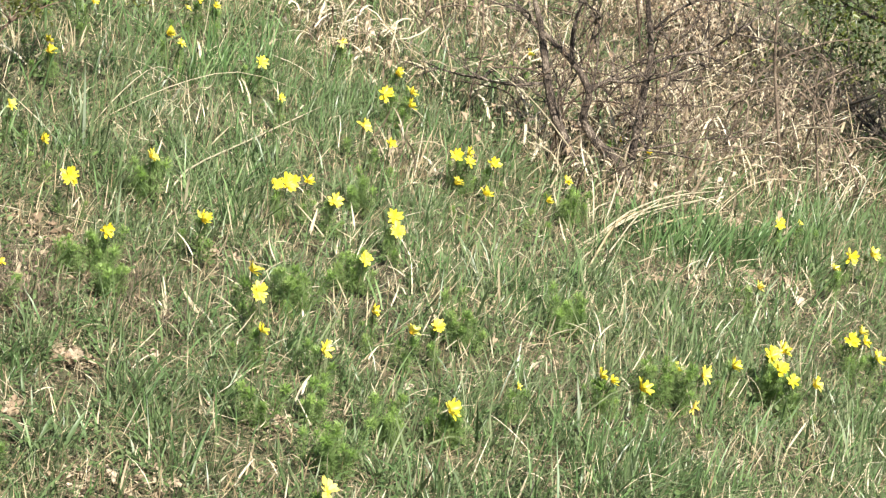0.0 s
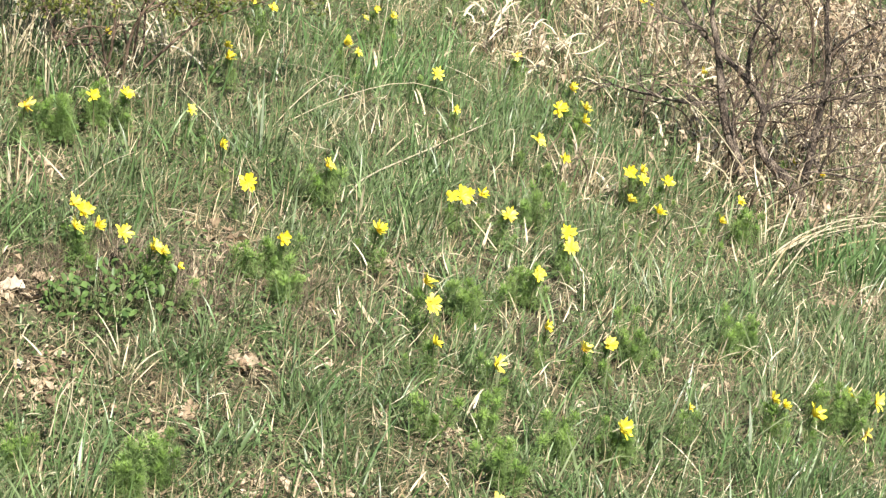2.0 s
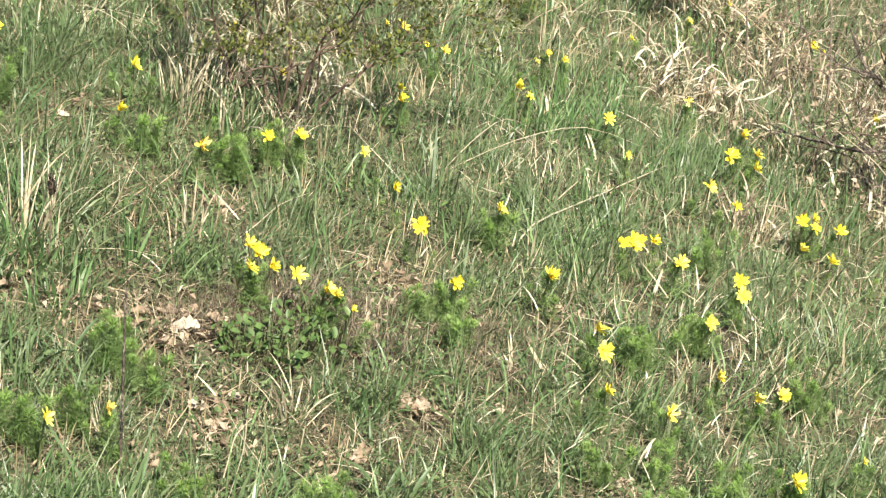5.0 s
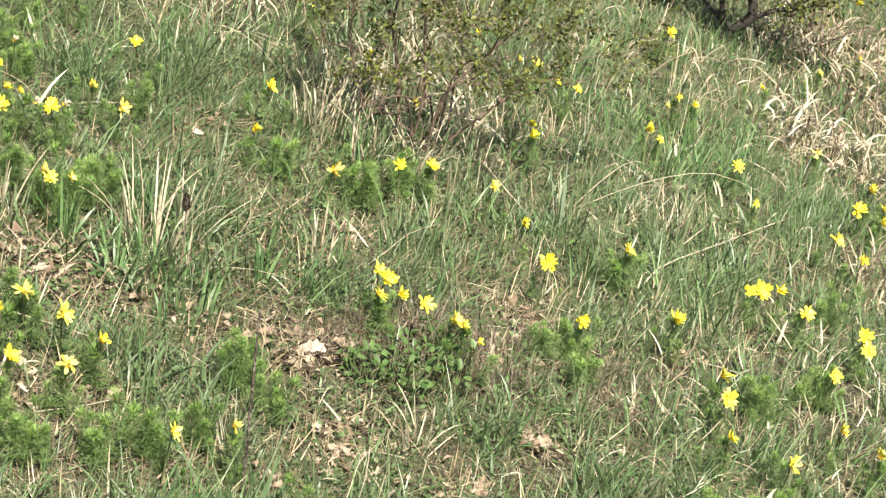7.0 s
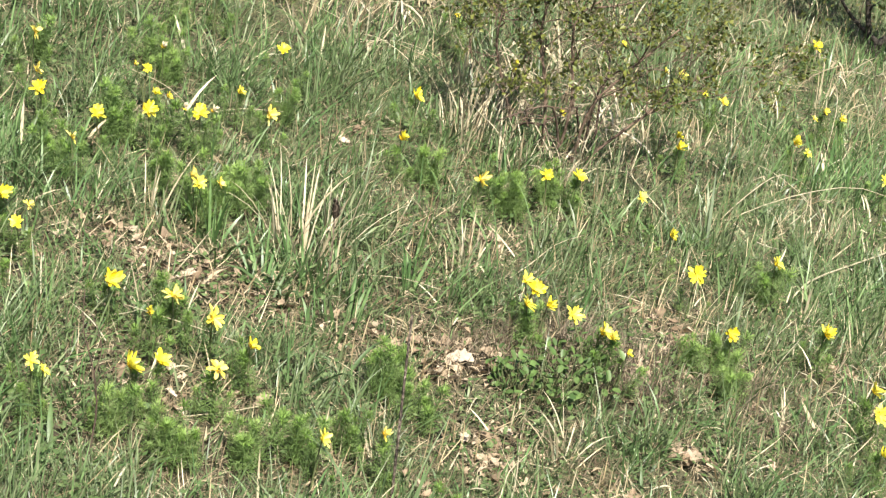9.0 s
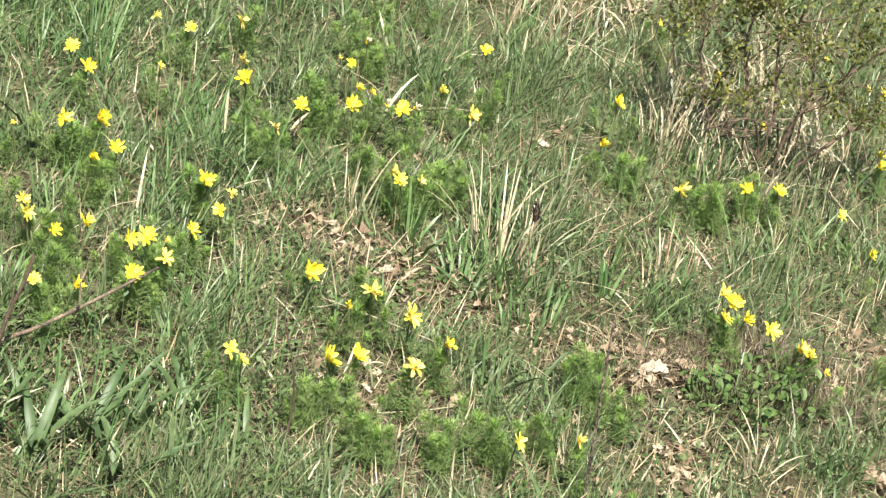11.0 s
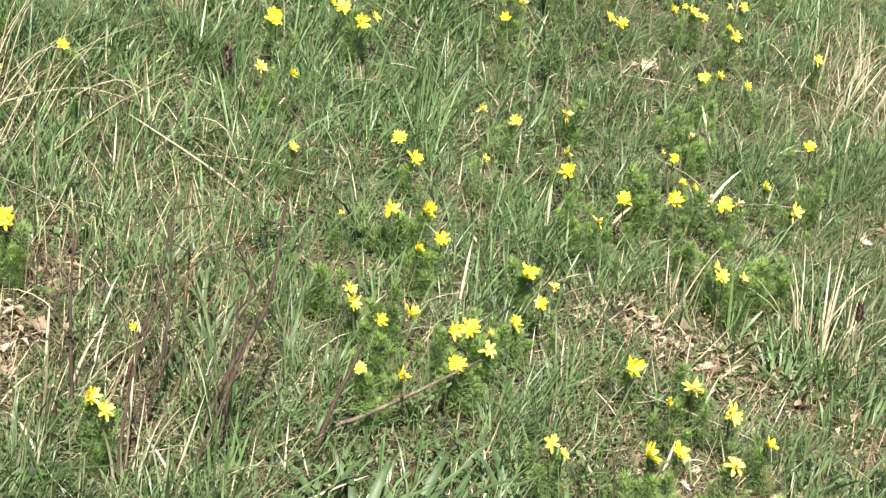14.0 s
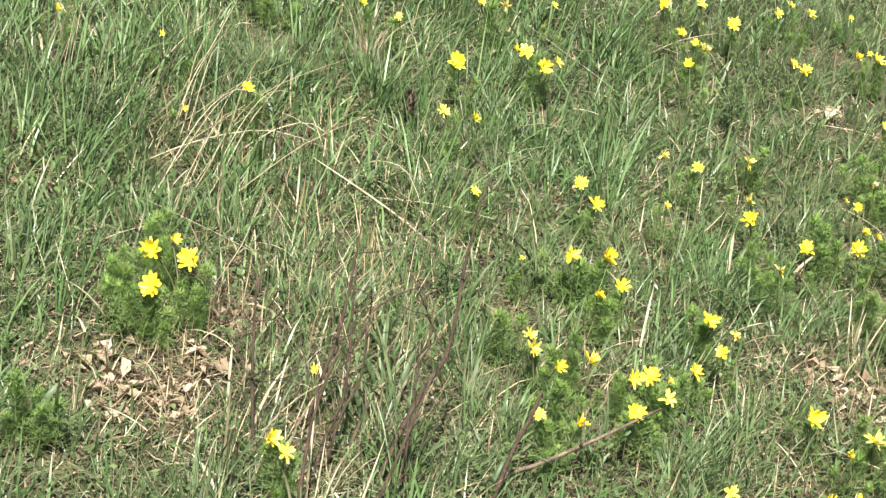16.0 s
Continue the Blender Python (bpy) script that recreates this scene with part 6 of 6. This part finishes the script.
stalk_bundle(-0.48, 6.80, 6, 0.16, 0.06, -2.31, 0.03, 1.4)
stalk_bundle(-0.34, 6.33, 8, 0.23, 0.15, 1.43, 0.06)
stalk_bundle(-0.36, 6.22, 6, 0.25, 0.18, 1.3, 0.06, 1.4)
stalk_bundle(-0.18, 6.20, 6, 0.25, 0.12, 2.1, 0.08, 1.4)
stalk_bundle(-0.84, 6.74, 6, 0.30, 0.20, 1.0, 0.08, 1.4)
stalk_bundle(-0.28, 6.21, 6, 0.33, 0.05, 0.68, 0.06)
stalk_bundle(1.20, 6.70, 8, 0.30, 0.05, 0.87, 0.05)
stalk_bundle(0.57, 7.95, 8, 0.29, 0.06, -0.13, 0.15)
stalk_bundle(1.12, 7.78, 8, 0.58, 0.08, 1.01, 0.15)
stalk_bundle(2.64, 7.42, 5, 0.91, 0.15, 0.94, 0.10)
stalk_bundle(-0.43, 5.03, 5, 0.14, 0.03, -0.9, 0.015, 1.6)
stalk_bundle(1.24, 5.95, 4, 0.20, 0.03, 1.9, 0.02, 1.6)
stalk(-1.784, 4.692, 0.30, 0.10, -3.03, None, 0.0028)

# an upright dead stem with a dark seed head beside it, and a twig lying in the grass
z = float(ground(-0.294, 4.237))
v, t = tube([(0, 0, -0.02), (-0.008, 0.0, 0.17), (-0.015, 0.0, 0.33), (-0.017, 0.0, 0.40)], [0.0032, 0.003, 0.0026, 0.0024], 6)
thing("dead_stem", "upright dark brown dead stem with a broken tip", "dead stem", "", tri_mesh("dead_stem", v, t, M_BARK), (-0.294, 4.237, z))


def seed_head(x, y, tall, size, label):
    """A dead stem that ends in a dark, bristly seed head."""
    z = float(ground(x, y))
    ob = thing("seed_head", label, "seed head", at=(x, y, z))
    v, t = tube([(0, 0, -0.01), (0.004, 0, tall * 0.5), (0, 0, tall)], [0.0018, 0.0016, 0.0015], 5)
    part("stem", tri_mesh("stem", v, t, M_TWIG), ob)
    g = np.random.default_rng(int(tall * 1000))
    n = 130
    a, f = g.uniform(0, 2 * np.pi, n), g.random(n)
    rad = size * 0.16 * np.sin(np.pi * (0.15 + 0.8 * f))
    base = np.stack([rad * np.cos(a), rad * np.sin(a), tall + size * (f - 0.1)], -1)
    v, t = joined([blades(base, g.uniform(0.15, 0.4, n) * size, np.full(n, size * 0.07), a, g.uniform(0.2, 1.1, n), np.zeros(n), 2),
                   tube([(0, 0, tall - 0.1 * size), (0, 0, tall + 0.4 * size), (0, 0, tall + 0.9 * size)], [size * 0.1, size * 0.2, size * 0.05], 7)])
    part("head", tri_mesh("head", v, t, M_DARKHEAD), ob, label="dark brown bristly head")


seed_head(-0.554, 4.992, 0.20, 0.04, "dark seed head on a thin dead stem beside pale straw")
seed_head(-2.070, 5.160, 0.03, 0.06, "dark brown weathered seed head low in the green grass")


def spurge(x, y, tall):
    """A stiff shoot with whorls of narrow dark leaves."""
    ob = thing("spurge_shoot", "stiff dark green shoot with narrow whorled leaves", "plant", at=(x, y, float(ground(x, y))))
    v, t = tube([(0, 0, -0.01), (0.003, 0, tall * 0.5), (0, 0, tall)], [0.002, 0.0018, 0.0014], 5)
    part("stem", tri_mesh("stem", v, t, M_STEM), ob)
    for i in range(44):
        f = i / 43
        m = Matrix.Translation((0, 0, tall * (0.3 + 0.7 * f))) @ Matrix.Rotation(2.4 * i, 4, "Z") @ Matrix.Rotation(0.25 - 0.5 * f, 4, "Y") @ Matrix.Scale(0.042 * (1.1 - 0.4 * f), 4)
        part("leaf", NARROW, ob, m)


NARROW = tri_mesh("leaf", [(0, -0.02, 0), (0, 0.02, 0), (0.5, -0.06, 0.25), (0.5, 0.06, 0.25), (1, 0, 0.4)], [(0, 1, 3), (0, 3, 2), (2, 3, 4)], M_SPURGE)
spurge(-1.508, 5.92, 0.17)
spurge(-1.682, 4.455, 0.12)


def snail_shell(x, y, size):
    """A small bleached whorled shell."""
    v, t = [], []
    n, k = 30, 7
    for i in range(n):
        f = i / (n - 1)
        a, rad = 5.0 * math.pi * f, 0.06 + 0.44 * f
        c = Vector((math.cos(a) * rad * 0.6, math.sin(a) * rad * 0.6, 0.5 - 0.55 * f))
        for s in range(k):
            b = 2 * math.pi * s / k
            v.append(c + Vector((math.cos(a) * math.cos(b), math.sin(a) * math.cos(b), math.sin(b))) * rad * 0.52)
    for i in range(n - 1):
        for s in range(k):
            p, q = i * k + s, i * k + (s + 1) % k
            t += [(p, q, q + k), (p, q + k, p + k)]
    ob = thing("snail_shell", "small empty white snail shell caught in the grass", "snail shell", "empty snail shells", tri_mesh("snail_shell", [tuple(q * size) for q in v], t, M_SHELL), (x, y, float(ground(x, y)) + 0.045))
    ob.matrix_basis = ob.matrix_basis @ Euler((0.8, 0.4, 1.0)).to_matrix().to_4x4()


for x, y, s in ((-1.97, 4.21, 0.007), (-2.08, 4.28, 0.007), (-2.03, 5.58, 0.007)):
    snail_shell(x, y, s)


# a brown twig leaning through the grass, with a stub of a side shoot
x, y = -1.334, 3.905
twig = thing("fallen_twig", "brown twig with a pale broken end leaning in the grass", "twig", at=(x, y, float(ground(x, y))))
v, t = tube([(-0.16, -0.05, -0.01), (0, 0, 0.04), (0.091, 0.111, 0.070), (0.180, 0.313, 0.085)], [0.0044, 0.0042, 0.0036, 0.0024], 7)
part("shoot", tri_mesh("shoot", v, t, M_TWIG), twig)
v, t = tube([(0.091, 0.111, 0.070), (0.10, 0.10, 0.10), (0.08, 0.15, 0.13)], [0.002, 0.0016, 0.0008], 5)
part("side_shoot", tri_mesh("side_shoot", v, t, M_TWIG), twig)
